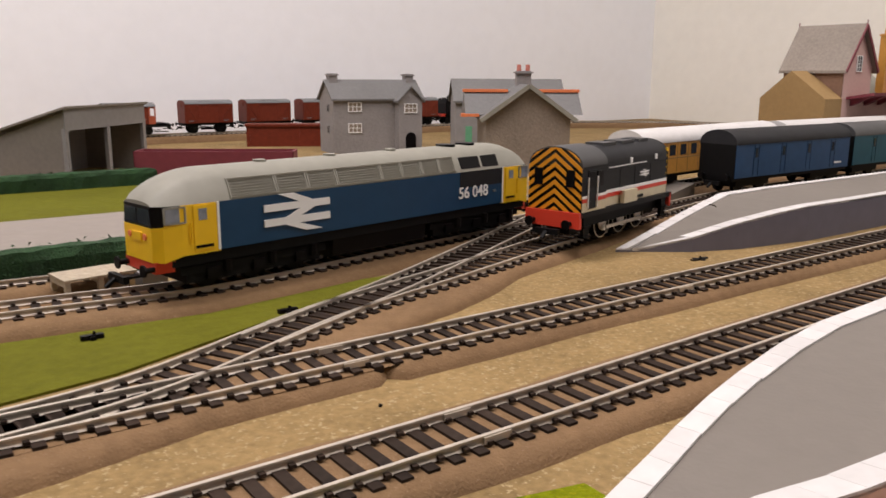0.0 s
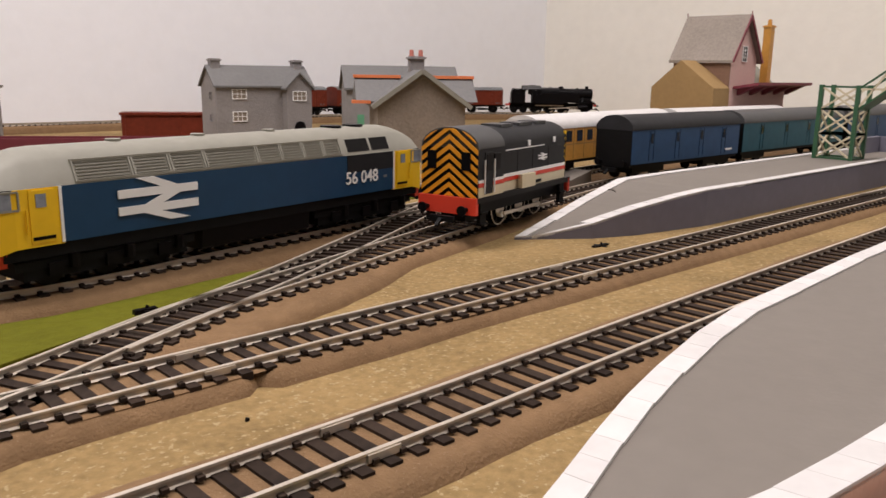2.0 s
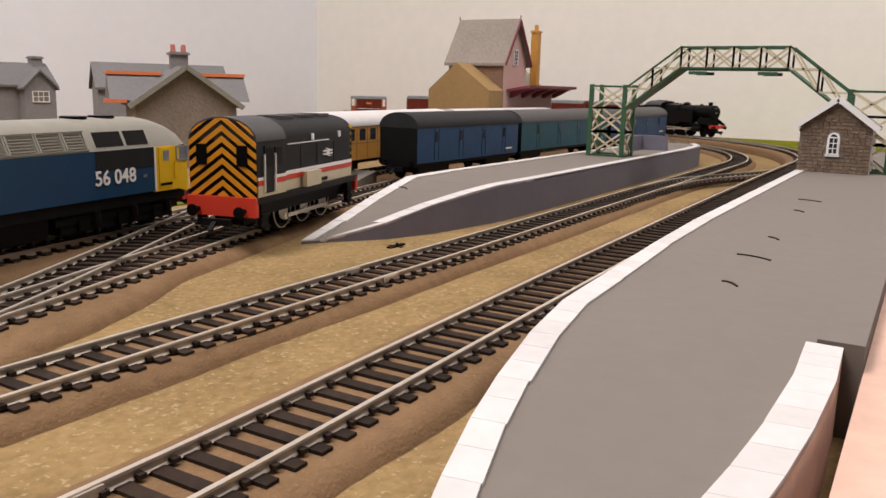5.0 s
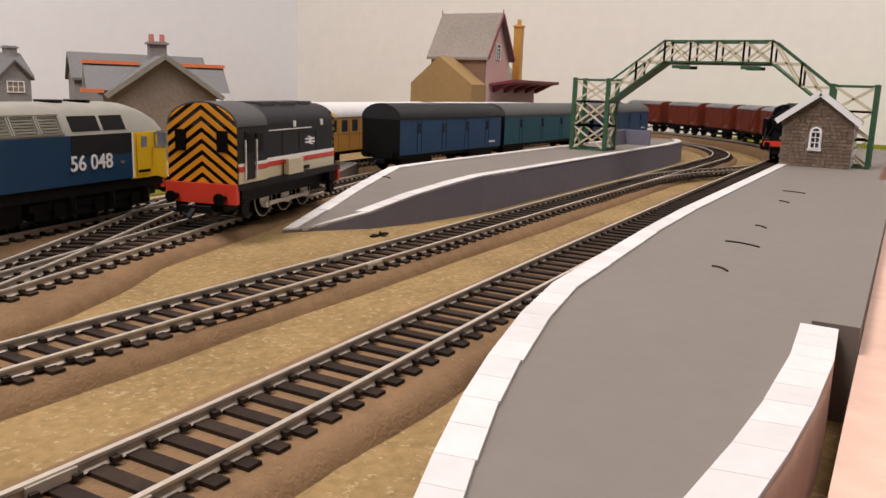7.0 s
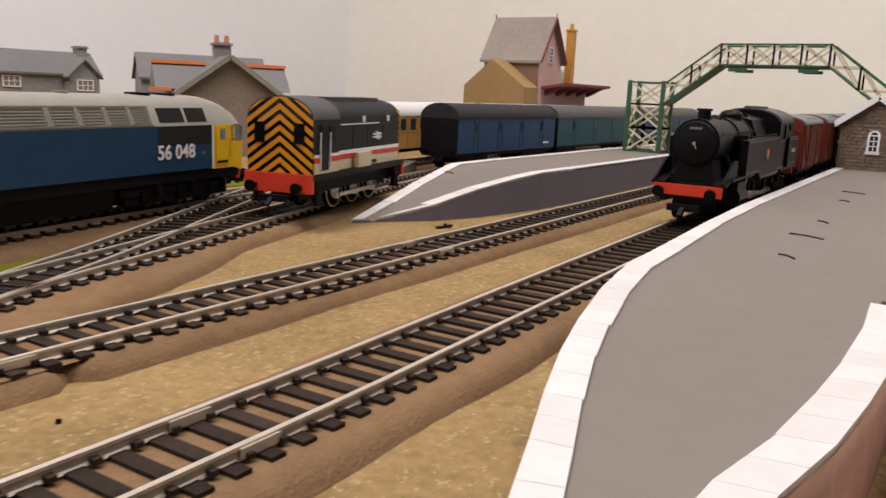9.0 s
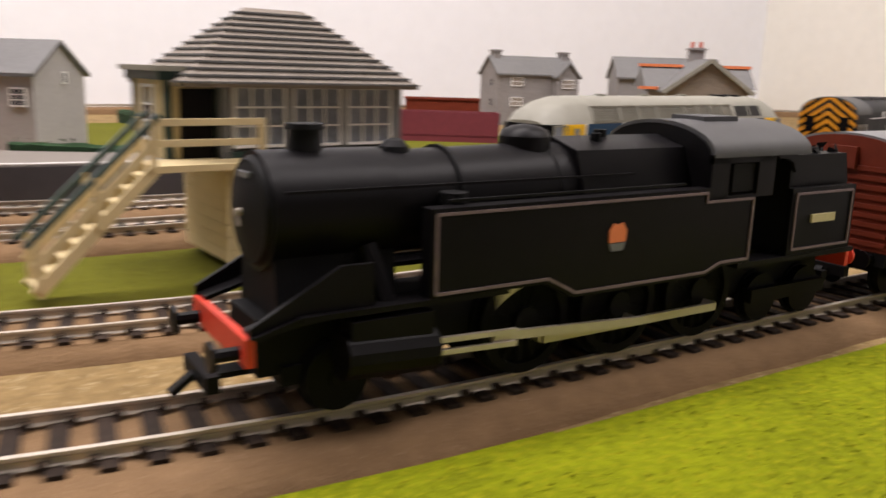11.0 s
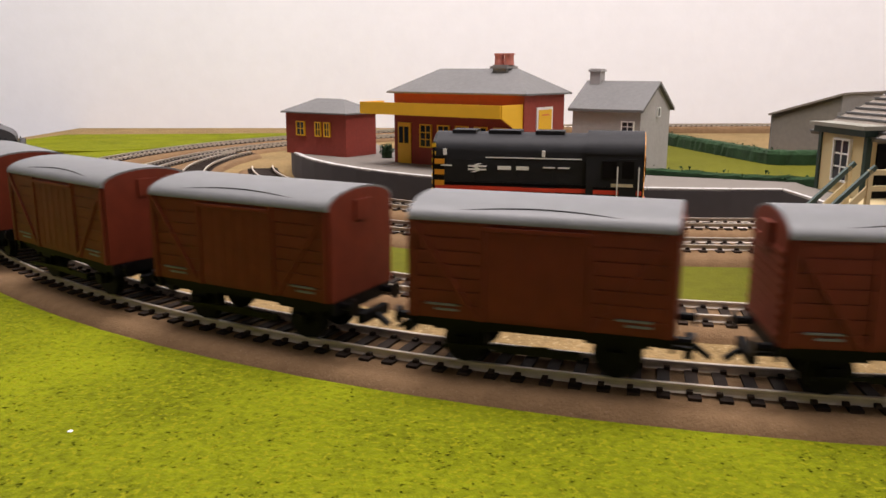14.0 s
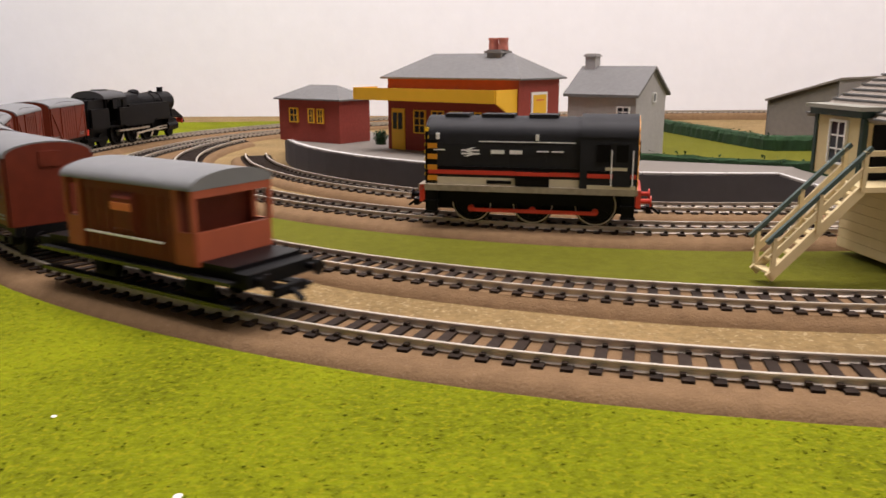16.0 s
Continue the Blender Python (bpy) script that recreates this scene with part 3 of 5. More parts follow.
def shunter(m, old=False):
    o = thing("diesel_shunter", "grey diesel shunter with yellow black chevron end and red stripe" if not old else "worn grey diesel shunter with red rods and stripe", "locomotive", m)
    L, HW = (0.0503 if old else 0.0535), 0.0163
    BODY = DARKG
    prof = arc_profile(HW, 0.0185, 0.0415, 0.0520, 12)
    bon = arc_profile(HW * .88, 0.0185, 0.0425, 0.0512, 12)
    cab = part("cab", MB().prism(prof, -L, -L + 0.026), BODY, o, "dark grey cab", smooth=True)
    bn = part("bonnet", MB().prism(bon, -L + 0.026, L - 0.0012), BODY, o, "dark grey engine bonnet", smooth=True)
    part("cab_roof", MB().prism([p for p in arc_profile(HW + .0003, 0.0425, 0.0428, 0.0526, 12)], -L - .0004, -L + .0262), BODY if old else MIDG, cab, smooth=True)
    for k, (hx, w) in enumerate(((-.006, .014), (.016, .016), (.036, .012))):
        part("roof_panel", box(hx - w / 2, -.006, .0505, hx + w / 2, .006, .0522), BODY if old else MIDG, bn)
    for s in (-1, 1):
        y = s * HW * .88
        part("white_line", box(-.022, y - .0003, .0395, .024, y + .0003, .0400), PUREW, bn)
        for a, b in ((-.0255, -.010), (-.0085, .008), (.0095, .028), (.0295, .049)):
            part("bonnet_door", box(a, y - .00025, .0270, b, y + .00025, .0385), BODY, bn)
        part("cream_band", box(-.0275, y - .0006, .0187, L - .0015, y + .0006, .0236 if not old else .0224), CREAM, bn)
        part("red_stripe", box(-.0275, y - .0008, .0238, L - .0015, y + .0008, .0258), RED, bn)
        part("white_stripe", box(-.0275, y - .0007, .0259, L - .0015, y + .0007, .0276), PUREW if not old else BLACK, bn)
        part("battery_box", box(-.010, s * HW - .0022, .0190, .006, s * HW + .0003, .0262), BLACK if old else CREAM, bn)
        part("box_stripe", box(-.0101, s * (HW + .0004) - .0003, .0240, .0061, s * (HW + .0004) + .0003, .0258), RED, bn)
        part("name_plate", box(.008, y - .001, .0196, .020, y + .001, .0212), BLACK, bn)
        cy = s * HW
        part("cab_cream_band", box(-L + .0002, cy - .0004, .0187, -.0278, cy + .0004, .0236 if not old else .0205), CREAM, cab)
        part("cab_red_stripe", box(-L + .0002, cy - .0005, .0238, -.0278, cy + .0005, .0258), RED, cab)
        part("cab_white_stripe", box(-L + .0002, cy - .0005, .0259, -.0278, cy + .0005, .0272), PUREW if not old else BLACK, cab)
        dr = part("cab_door", box(-.0475, cy - .0006, .0200, -.0395, cy + .0006, .0405), DARKG, cab)
        part("door_window", box(-.0462, cy - .0008, .0315, -.0408, cy + .0008, .0395), BLACK, dr)
        part("side_window", box(-.0382, cy - .0006, .0315, -.0320, cy + .0006, .0395), BLACK, cab)
        for x in (-.0485, -.0388):
            part("handrail", MB().beam((x, cy + s * .0010, .0205), (x, cy + s * .0010, .0370), .0006, .0006), PUREW, cab, "white handrail")
        arrows(bn, .0235 if old else .016, .0325 if old else .027, .0325 if old else .0312, .0368 if old else .0355, y - s * -.0004, PUREW, .0003)
        if old:
            for a, w in ((.0030, .006), (.0115, .0065)):
                part("lettering_bar", box(a, y - .0006, .0340, a + w, y + .0006, .0358), PUREW, bn)
            part("lettering_bar", box(-.046, cy - .0008, .0275, -.036, cy + .0008, .0290), CREAM, cab)
        wsp = .030 if old else .0215
        for k in (-1, 0, 1):
            x = k * wsp - (.002 if old else -.002)
            w = part("wheel", wheel_mesh(.0098 if old else .0088, BLACK, 10), BLACK, o, m=Matrix.Translation((x, s * .0088, .0098 if old else .0088)) @ Matrix.Rotation(0 if s < 0 else math.pi, 4, "Z"))
            part("balance_weight", MB().cyl((0, -.0019, 0), (0, -.0015, 0), .0046, n=12), RAIL if not old else BLACK, w)
            part("tyre", tyre_mesh(.0098 if old else .0088), RAIL, w, "bright steel tyre")
            part("crank", MB().cyl((0, -.0035, -.003), (0, -.0016, -.003), .0017, n=8), RED if old else PUREW, w)
        part("coupling_rod", MB().beam((-wsp - .002 * (1 if old else -1), s * .0128, .0063), (wsp - .002 * (1 if old else -1), s * .0128, .0063), .0010, .0018), RED if old else RAIL, o)
        for x in (-.050, .044):
            part("cab_step", MB().box(x, s * .0150 - .0010, .0045, x + .006, s * .0150 + .0010, .0165).box(x - .0005, s * .0150 - .0020, .0045, x + .0065, s * .0150 + .0020, .0055).box(x - .0005, s * .0150 - .0020, .0100, x + .0065, s * .0150 + .0020, .0110), BLACKM, o)
    part("footplate", box(-L - .001, -.0168, .0158, L + .003, .0168, .0187), SHADECREAM if old else BLACK, o)
    part("frames", MB().box(-L + .004, -.0070, .0055, L - .002, .0070, .0160).box(-L + .010, -.0125, .0095, L - .006, .0125, .0160), BLACKM, o)
    # chevron ends
    end = [(y, z) for y, z in prof]
    part("end_panel", MB().prism(end, -L - .0004, -L), BLACK, cab)
    p = .0047
    for k in range(-6, 12):
        z0 = .0185 + k * p
        for s in (-1, 1):
            poly = [(0, z0), (0, z0 + p * .52), (s * .02, z0 + p * .52 - .0145), (s * .02, z0 - .0145)]
            area = sum(poly[i][0] * poly[(i + 1) % 4][1] - poly[(i + 1) % 4][0] * poly[i][1] for i in range(4))
            if area < 0:
                poly = poly[::-1]
            q = clip_poly(poly, end)
            if q:
                part("yellow_stripe", MB().prism(q, -L - .0009, -L - .0003), CHEV, cab)
    for s in (-1, 1):
        part("end_window", box(-L - .0014, s * .0098 - .0025, .0318, -L - .0002, s * .0098 + .0025, .0408), BLACK, cab)
    for s in (-1, 1):
        y = s * HW * .88
        for x in ((.0440, -.0040) if old else (.036, .004)):
            part("lamp_bracket", box(x - .0008, y - .0009, .0405, x + .0008, y + .0009, .0435), PUREW, bn)
        for a, b in (((.0405, .0460), (-.0165, -.0110), (-.0095, -.0040)) if old else ()):
            part("grab_rail", box(a, y - .0008, .0352, b, y + .0008, .0358), PUREW, bn, "white grab rail")
        if old:
            part("radiator_side", box(L - .0060, y - .0006, .0190, L - .0012, y + .0006, .0400), BLACKM, bn)
            for k in range(4):
                part("hazard_band", box(L - .0060, y - .0009, .0205 + k * .0052, L - .0012, y + .0009, .0230 + k * .0052), CHEV, bn)
    part("end_ladder", MB().prism([(y * 1.01, z) for y, z in bon], L - .0012, L), BLACK, bn)
    for k in range(7):
        part("nose_stripe", MB().box(L - .0016, -HW * .885, .0225 + k * .0036, L + .0004, HW * .885, .0243 + k * .0036), YEL, bn)
    for d in (-1, 1):
        part("buffer_beam", box(min(d * L, d * (L + .0025)), -.0168, .0102, max(d * L, d * (L + .0025)), .0168, .0186), RED, o, "red buffer beam")
        buffers(o, d * (L + .0025), .0128, RED if (old and d < 0) else BLACK)
        coupling(o, d * (L - .002))
    return o


def van(m, L, mat, label, roofm=None):
    o = thing("parcels_van", label, "railway van", m)
    HW = .0165
    b = part("body", MB().prism([(-HW, .0125), (HW, .0125), (HW, .0385), (-HW, .0385)], -L / 2, L / 2), mat, o)
    part("roof", MB().prism(arc_profile(HW + .0005, .0380, .0385, .0492, 12), -L / 2 - .0005, L / 2 + .0005), roofm or DARKG, o, "weathered grey roof", smooth=True)
    for d in (-1, 1):
        part("end_panel", MB().prism(arc_profile(HW - .0002, .0125, .0384, .0486, 12), d * L / 2 - .0003, d * L / 2 + .0006), BLACKM, o, "black van end")
        buffers(o, d * (L / 2), .0135)
        coupling(o, d * (L / 2 - .004))
        for k in (-1, 1):
            wheelset(o, d * (L / 2 - .030) + k * .015, .0062)
        part("bogie", MB().box(d * (L / 2 - .030) - .022, -.0125, .0050, d * (L / 2 - .030) + .022, .0125, .0100), BLACKM, o)
    part("underframe", box(-L / 2, -.0150, .0098, L / 2, .0150, .0127), BLACKM, o)
    for s in (-1, 1):
        for k in range(4):
            x = -L / 2 + L * (.16 + .225 * k)
            part("door_window", box(x - .0016, s * HW - .0003, .0275, x + .0016, s * HW + .0003, .0350), GLASS, b)
            part("door_joint", MB().box(x - .0032, s * HW - .0002, .0140, x - .0029, s * HW + .0003, .0370).box(x + .0029, s * HW - .0002, .0140, x + .0032, s * HW + .0003, .0370), BLACKM, b)
        part("data_panel", box(L * .36, s * HW - .0003, .0165, L * .43, s * HW + .0003, .0180), PUREW, b)
    return o


def teak_coach(m, L=0.225):
    o = thing("teak_coach", "varnished teak coach with white roof", "railway coach", m)
    HW = .0168
    b = part("body", MB().prism([(-HW, .0125), (HW, .0125), (HW, .0378), (-HW, .0378)], -L / 2, L / 2), TEAK, o)
    part("roof", MB().prism(arc_profile(HW + .0006, .0375, .0380, .0480, 12), -L / 2 - .0005, L / 2 + .0005), WHITE, o, "white arched roof", smooth=True)
    for s in (-1, 1):
        nwin = 14
        for k in range(nwin):
            x = -L / 2 + L * (k + .5) / nwin
            part("window", box(x - .0042, s * HW - .0003, .0270, x + .0042, s * HW + .0003, .0355), GLASS, b)
            part("beading", MB().box(x + .0072, s * HW - .0002, .0135, x + .0078, s * HW + .0004, .0385), OCHRE, b)
        part("waist_beading", MB().box(-L / 2, s * HW - .0002, .0245, L / 2, s * HW + .0004, .0252), OCHRE, b)
    for d in (-1, 1):
        part("end_panel", MB().prism(arc_profile(HW - .0003, .0125, .0378, .0470, 12), d * L / 2 - .0003, d * L / 2 + .0004), BLACKM, o)
        buffers(o, d * L / 2)
        part("bogie", MB().box(d * (L / 2 - .035) - .022, -.0125, .0050, d * (L / 2 - .035) + .022, .0125, .0100), BLACKM, o)
        for k in (-1, 1):
            wheelset(o, d * (L / 2 - .035) + k * .015, .0062)
    part("underframe", box(-L / 2, -.0150, .0098, L / 2, .0150, .0127), BLACKM, o)
    return o


def box_van():
    o = thing("goods_van", "bauxite brown boarded goods van with grey arched roof", "railway wagon", group="vans of the goods train")
    L, HW = .0690, .0165
    b = part("body", MB().prism([(-HW, .0145), (HW, .0145), (HW, .0420), (-HW, .0420)], -L / 2, L / 2), BROWN, o, smooth=False)
    r = part("roof", MB().prism(arc_profile(HW + .0007, .0414, .0420, .0470, 14), -L / 2 - .0008, L / 2 + .0008), WROOF, o, "grey arched roof", smooth=True)
    for s in (-1, 1):
        y = s * HW
        dr = part("door", box(-.0135, y - .0005, .0155, .0135, y + .0005, .0392), BROWN, b)
        for k in range(1, 6):
            part("plank_joint", box(-.0135 + k * .0045 - .0002, y - .0007, .0160, -.0135 + k * .0045 + .0002, y + .0006, .0388), BROWN, dr)
        for x in (-.0145, .0145, -L / 2 + .0008, L / 2 - .0008):
            part("stanchion", box(x - .0008, y - .0009, .0146, x + .0008, y + .0009, .0412), BROWN, b)
        for d in (-1, 1):
            part("diagonal_brace", MB().beam((d * .0160, y + s * .0004, .0152), (d * (L / 2 - .001), y + s * .0004, .0400), .0010, .0016), BROWN, b)
            for k in range(7):
                part("board", box(min(d * .0152, d * (L / 2 - .0016)), y - .0002, .0152 + k * .0037, max(d * .0152, d * (L / 2 - .0016)), y + .0003, .0152 + k * .0037 + .0033), BROWN, b)
            part("lettering_bar", MB().box(d * .0255 - .0045, y - .0006, .0182, d * .0255 + .0045, y + .0006, .0187).box(d * .0255 - .0045, y - .0006, .0168, d * .0255 + .0020, y + .0006, .0174), WROOF, b)
        part("door_rail", box(-.0140, y - .0012, .0394, .0140, y + .0012, .0404), BROWN, b)
        part("rain_strip", MB().loft([[(x, s * (HW * math.cos(a) * 1.0), .0416 + .0056 * math.sin(a) + dz) for dz in (0, .0006)] + [(x, s * (HW * math.cos(a) - .0006), .0416 + .0056 * math.sin(a) + dz) for dz in (.0006, 0)] for x, a in [(-.026 + .0052 * k, .30 + .30 * math.sin(math.pi * k / 10)) for k in range(11)]]), STRAP, r)
        part("solebar", box(-L / 2 - .0005, s * .0125 - .0010, .0112, L / 2 + .0005, s * .0125 + .0010, .0146), BLACKM, o)
        for x in (-.021, .021):
            part("axle_guard", MB().prism([(x - .0045, .0120), (x - .0022, .0052), (x + .0022, .0052), (x + .0045, .0120)], s * .0112 - .0006, s * .0112 + .0006, "y").box(x - .0020, s * .0122 - .0012, .0052, x + .0020, s * .0122 + .0012, .0085).box(x - .0085, s * .0118 - .0005, .0100, x + .0085, s * .0118 + .0005, .0110), BLACKM, o)
        part("brake_lever", MB().beam((-.004, s * .0150, .0080), (.026, s * .0150, .0062), .0008, .0010).beam((-.012, s * .0125, .0060), (.012, s * .0125, .0060), .0012, .0020), BLACK, o)
    for d in (-1, 1):
        e = part("end_panel", MB().prism(arc_profile(HW - .0003, .0145, .0416, .0464, 12), d * (L / 2 + .0004) - .0007, d * (L / 2 + .0004) + .0007), BROWN, b)
        for k in range(9):
            part("corrugation", box(min(d * L / 2, d * (L / 2 + .0009)), -.0150, .0160 + k * .0026, max(d * L / 2, d * (L / 2 + .0016)), .0150, .0173 + k * .0026), BROWN, e)
        part("end_vent", box(min(d * L / 2, d * (L / 2 + .0018)), -.0040, .0372, max(d * L / 2, d * (L / 2 + .0026)), .0040, .0432), BROWN, e)
        part("headstock", box(min(d * L / 2, d * (L / 2 + .0010)), -.0155, .0105, max(d * L / 2, d * (L / 2 + .0010)), .0155, .0147), BLACKM, o)
        buffers(o, d * (L / 2 + .001), .0128)
        coupling(o, d * (L / 2 - .004))
    for x in (-.021, .021):
        wheelset(o, x, .0064, WHB)
    part("floor", box(-L / 2, -.0145, .0130, L / 2, .0145, .0147), BLACKM, o)
    return o


def brake_van():
    o = thing("brake_van", "red brown goods brake van with verandas on black underframe", "railway wagon")
    L, HW = .107, .0160
    b = part("body", box(-.0234, -HW, .0150, .0234, HW, .0392), BROWN, o, "brown cabin")
    part("roof", MB().prism(arc_profile(HW + .0014, .0388, .0394, .0442, 14), -.0335, .0335), WROOF, o, "grey arched roof", smooth=True)
    for s in (-1, 1):
        y = s * HW
        part("ducket", MB().loft([[(-.006, y, .021), (.006, y, .021), (.006, y, .036), (-.006, y, .036)], [(-.005, y + s * .0020, .024), (.005, y + s * .0020, .024), (.005, y + s * .0020, .034), (-.005, y + s * .0020, .034)]]), BROWN, b, "lookout ducket")
        for k in range(11):
            part("plank_joint", box(-.0225 + k * .0045 - .0002, y - .0003, .0155, -.0225 + k * .0045 + .0002, y + .0003, .0360), BROWN, b)
        part("handrail", MB().beam((-.020, y + s * .0022, .0215), (.020, y + s * .0022, .0215), .0006, .0006), PUREW, b, "white handrail")
        for d in (-1, 1):
            part("side_bar", box(d * .0248 - .0010, y - .0008, .0150, d * .0248 + .0010, y + .0008, .0388), BROWNR, o)
            part("veranda_side", box(min(d * .0236, d * .0328), y - .0006, .0150, max(d * .0236, d * .0328), y + .0006, .0255), BROWNR, o)
            part("veranda_post", box(d * .0324 - .0008, y - .0008, .0255, d * .0324 + .0008, y + .0008, .0388), BROWNR, o)
        part("step_board", box(-.049, s * .0160 - .0018, .0042, .049, s * .0160 + .0018, .0050), BLACKM, o)
        part("step_edge", box(-.049, s * .0179 - .0003, .0040, .049, s * .0179 + .0003, .0052), GLOSSB, o)
        part("upper_step", box(-.049, s * .0168 - .0014, .0118, .049, s * .0168 + .0014, .0126), BLACKM, o)
        part("upper_step_edge", box(-.049, s * .0183 - .0003, .0116, .049, s * .0183 + .0003, .0128), GLOSSB, o)
        part("number_panel", box(-.0050, y + s * .0021 - .0003, .0300, .0050, y + s * .0021 + .0003, .0326), ORANGE, b)
        for x in (-.024, .024):
            part("axle_guard", MB().prism([(x - .0045, .0120), (x - .0022, .0052), (x + .0022, .0052), (x + .0045, .0120)], s * .0112 - .0006, s * .0112 + .0006, "y"), BLACKM, o)
    for d in (-1, 1):
        part("veranda_end", box(min(d * .0321, d * .0334), -HW, .0150, max(d * .0321, d * .0334), HW, .0255), BROWNR, o, "red veranda end")
        part("roof_end", MB().prism(arc_profile(HW, .0362, .0390, .0434, 12), d * .0325 - .0008, d * .0325 + .0008), BROWNR, o)
        part("platform_weight", box(min(d * .0336, d * .0475), -.0150, .0120, max(d * .0336, d * .0475), .0150, .0165), BLACK, o)
        buffers(o, d * (L / 2), .0128)
        coupling(o, d * (L / 2 - .006))
        wheelset(o, d * .024, .0064, WHB)
    part("underframe", box(-L / 2, -.0150, .0105, L / 2, .0150, .0150), BLACKM, o)
    return o


GEAR = []


def tank_engine():
    o = thing("tank_locomotive", "black steam tank locomotive with red buffer beam", "locomotive")
    part("boiler", MB().cyl((-.010, 0, .0365), (.060, 0, .0360), .0108, .0098, n=24), BLACK, o, smooth=True)
    sb = part("smokebox", MB().cyl((.056, 0, .0360), (.0795, 0, .0360), .0106, n=24), BLACK, o, smooth=True)
    part("smokebox_door", MB().cyl((.0795, 0, .0360), (.0806, 0, .0360), .0098, .0090, n=24).cyl((.0806, 0, .036), (.0818, 0, .036), .0085, .003, n=24), BLACKM, sb, smooth=True)
    part("number_bar", box(.0806, -.0026, .0420, .0814, .0026, .0430), WROOF, sb)
    part("chimney", MB().cyl((.070, 0, .0455), (.070, 0, .0500), .0032, .0028, n=14).cyl((.070, 0, .0500), (.070, 0, .0510), .0036, .0034, n=14), BLACKM, o, smooth=True)
    part("dome", MB().cyl((.021, 0, .0440), (.021, 0, .0480), .0056, .0054, n=18).dome((.021, 0, .0480), .0054, .0024, 18), BLACK, o, smooth=True)
    part("top_feed", MB().dome((.052, 0, .0452), .0032, .0030), BLACKM, o)
    part("safety_valve", MB().cyl((.0, 0, .046), (.0, 0, .0490), .0015, n=8), BLACKM, o)
    part("whistle", MB().cyl((.004, .003, .044), (.004, .003, .0485), .0012, n=8), BLACKM, o)
    part("handrail", MB().beam((.0, -.0114, .0405), (.078, -.0110, .0405), .0005, .0005).beam((.0, .0114, .0405), (.078, .0110, .0405), .0005, .0005), BLACK, o)
    for s in (-1, 1):
        tk = part("side_tank", MB().prism([(-.034, .0190), (-.024, .0190), (-.019, .0172), (.020, .0172), (.027, .0208), (.0535, .0208), (.0535, .0372), (-.018, .0372), (-.018, .0352), (-.034, .0352)], s * .0165 - .0030, s * .0165 + .0004, "y"), BLACK, o, "black lined side tank")
        y = s * .0171
        ln = MB()
        pts = [(.0525, .0362), (.0525, .0218), (.0266, .0218), (.0196, .0182), (-.0185, .0182), (-.0235, .0200), (-.033, .0200), (-.033, .0342), (-.0172, .0342), (-.0172, .0362)]
        for a, b in zip(pts, pts[1:] + pts[:1]):
            ln.beam((a[0], y, a[1]), (b[0], y, b[1]), .0003, .00055)
        part("lining", ln, material("grey_lining", (0.17, 0.12, 0.125), 0.6), tk)
        part("emblem", MB().prism([(0.0070, .0276), (0.0114, .0276), (0.0116, .0300), (0.0104, .0316), (0.0092, .0311), (0.0080, .0316), (0.0068, .0300)], y - .0002, y + .0002, "y"), ORANGE, tk)
        part("emblem_base", MB().prism([(0.0077, .0258), (0.0107, .0258), (0.0114, .0274), (0.0070, .0274)], y - .0002, y + .0002, "y"), WROOF, tk)
        part("door_head", MB().prism([(-.0480, .0438), (-.0480, .0395), (-.0465, .0420), (-.0440, .0430), (-.0415, .0430), (-.0405, .0438)], s * .0165 - .0006, s * .0165 + .0004, "y"), BLACK, o)
        part("tank_handrail", MB().beam((.0500, s * .0168, .0385), (-.0100, s * .0168, .0385), .0005, .0005), BLACKM, o)
        part("tank_filler", MB().cyl((.046, s * .0120, .0370), (.046, s * .0120, .0392), .0026, n=12), BLACKM, o)
        part("front_plate", MB().prism([(.0860, .0180), (.0860, .0198), (.0700, .0285), (.0640, .0285), (.0640, .0205)], s * .0150 - .0005, s * .0150 + .0005, "y"), BLACK, o, "sloping front side plate")
        part("cab_side", MB().box(-.0400, s * .0165 - .0006, .0345, -.0340, s * .0165 + .0004, .0440).box(-.0240, s * .0165 - .0006, .0345, -.0180, s * .0165 + .0004, .0440).box(-.040, s * .0165 - .0006, .0425, -.018, s * .0165 + .0004, .0445), BLACK, o)
        part("cab_window", box(-.0335, s * .0160 - .0004, .0358, -.0262, s * .0160 + .0002, .0422), BLACKM, o)
        bk = part("bunker_side", box(-.074, s * .0165 - .0012, .0190, -.048, s * .0165 + .0003, .0355), BLACK, o)
        lb = MB()
        pb = [(-.0725, .0205), (-.0495, .0205), (-.0495, .0342), (-.0725, .0342)]
        for a, b in zip(pb, pb[1:] + pb[:1]):
            lb.beam((a[0], y, a[1]), (b[0], y, b[1]), .0003, .00055)
        part("lining", lb, MATS["grey_lining"], bk)
        part("number_bar", box(-.0655, y - .0003, .0268, -.0560, y + .0003, .0288), BRASS, bk)
        part("running_plate", MB().box(.036, s * .0140 - .0030, .0200, .078, s * .0140 + .0030, .0210), BLACK, o)
        part("cab_footplate", MB().box(-.076, s * .0140 - .003, .0178, -.03, s * .0140 + .003, .0190), BLACK, o)
        part("cylinder", MB().cyl((.052, s * .0150, .0115), (.070, s * .0150, .0125), .0042, n=14).box(.053, s * .0145 - .0030, .0120, .069, s * .0145 + .0030, .0190), BLACK, o)
        part("slide_bar", MB().beam((.033, s * .0158, .0120), (.053, s * .0158, .0128), .0010, .0010).beam((.033, s * .0158, .0095), (.053, s * .0158, .0105), .0010, .0010), RAIL, o)
        part("connecting_rod", MB().beam((-.002, s * .0150, .0088), (.038, s * .0150, .0112), .0010, .0018), RAIL, o)
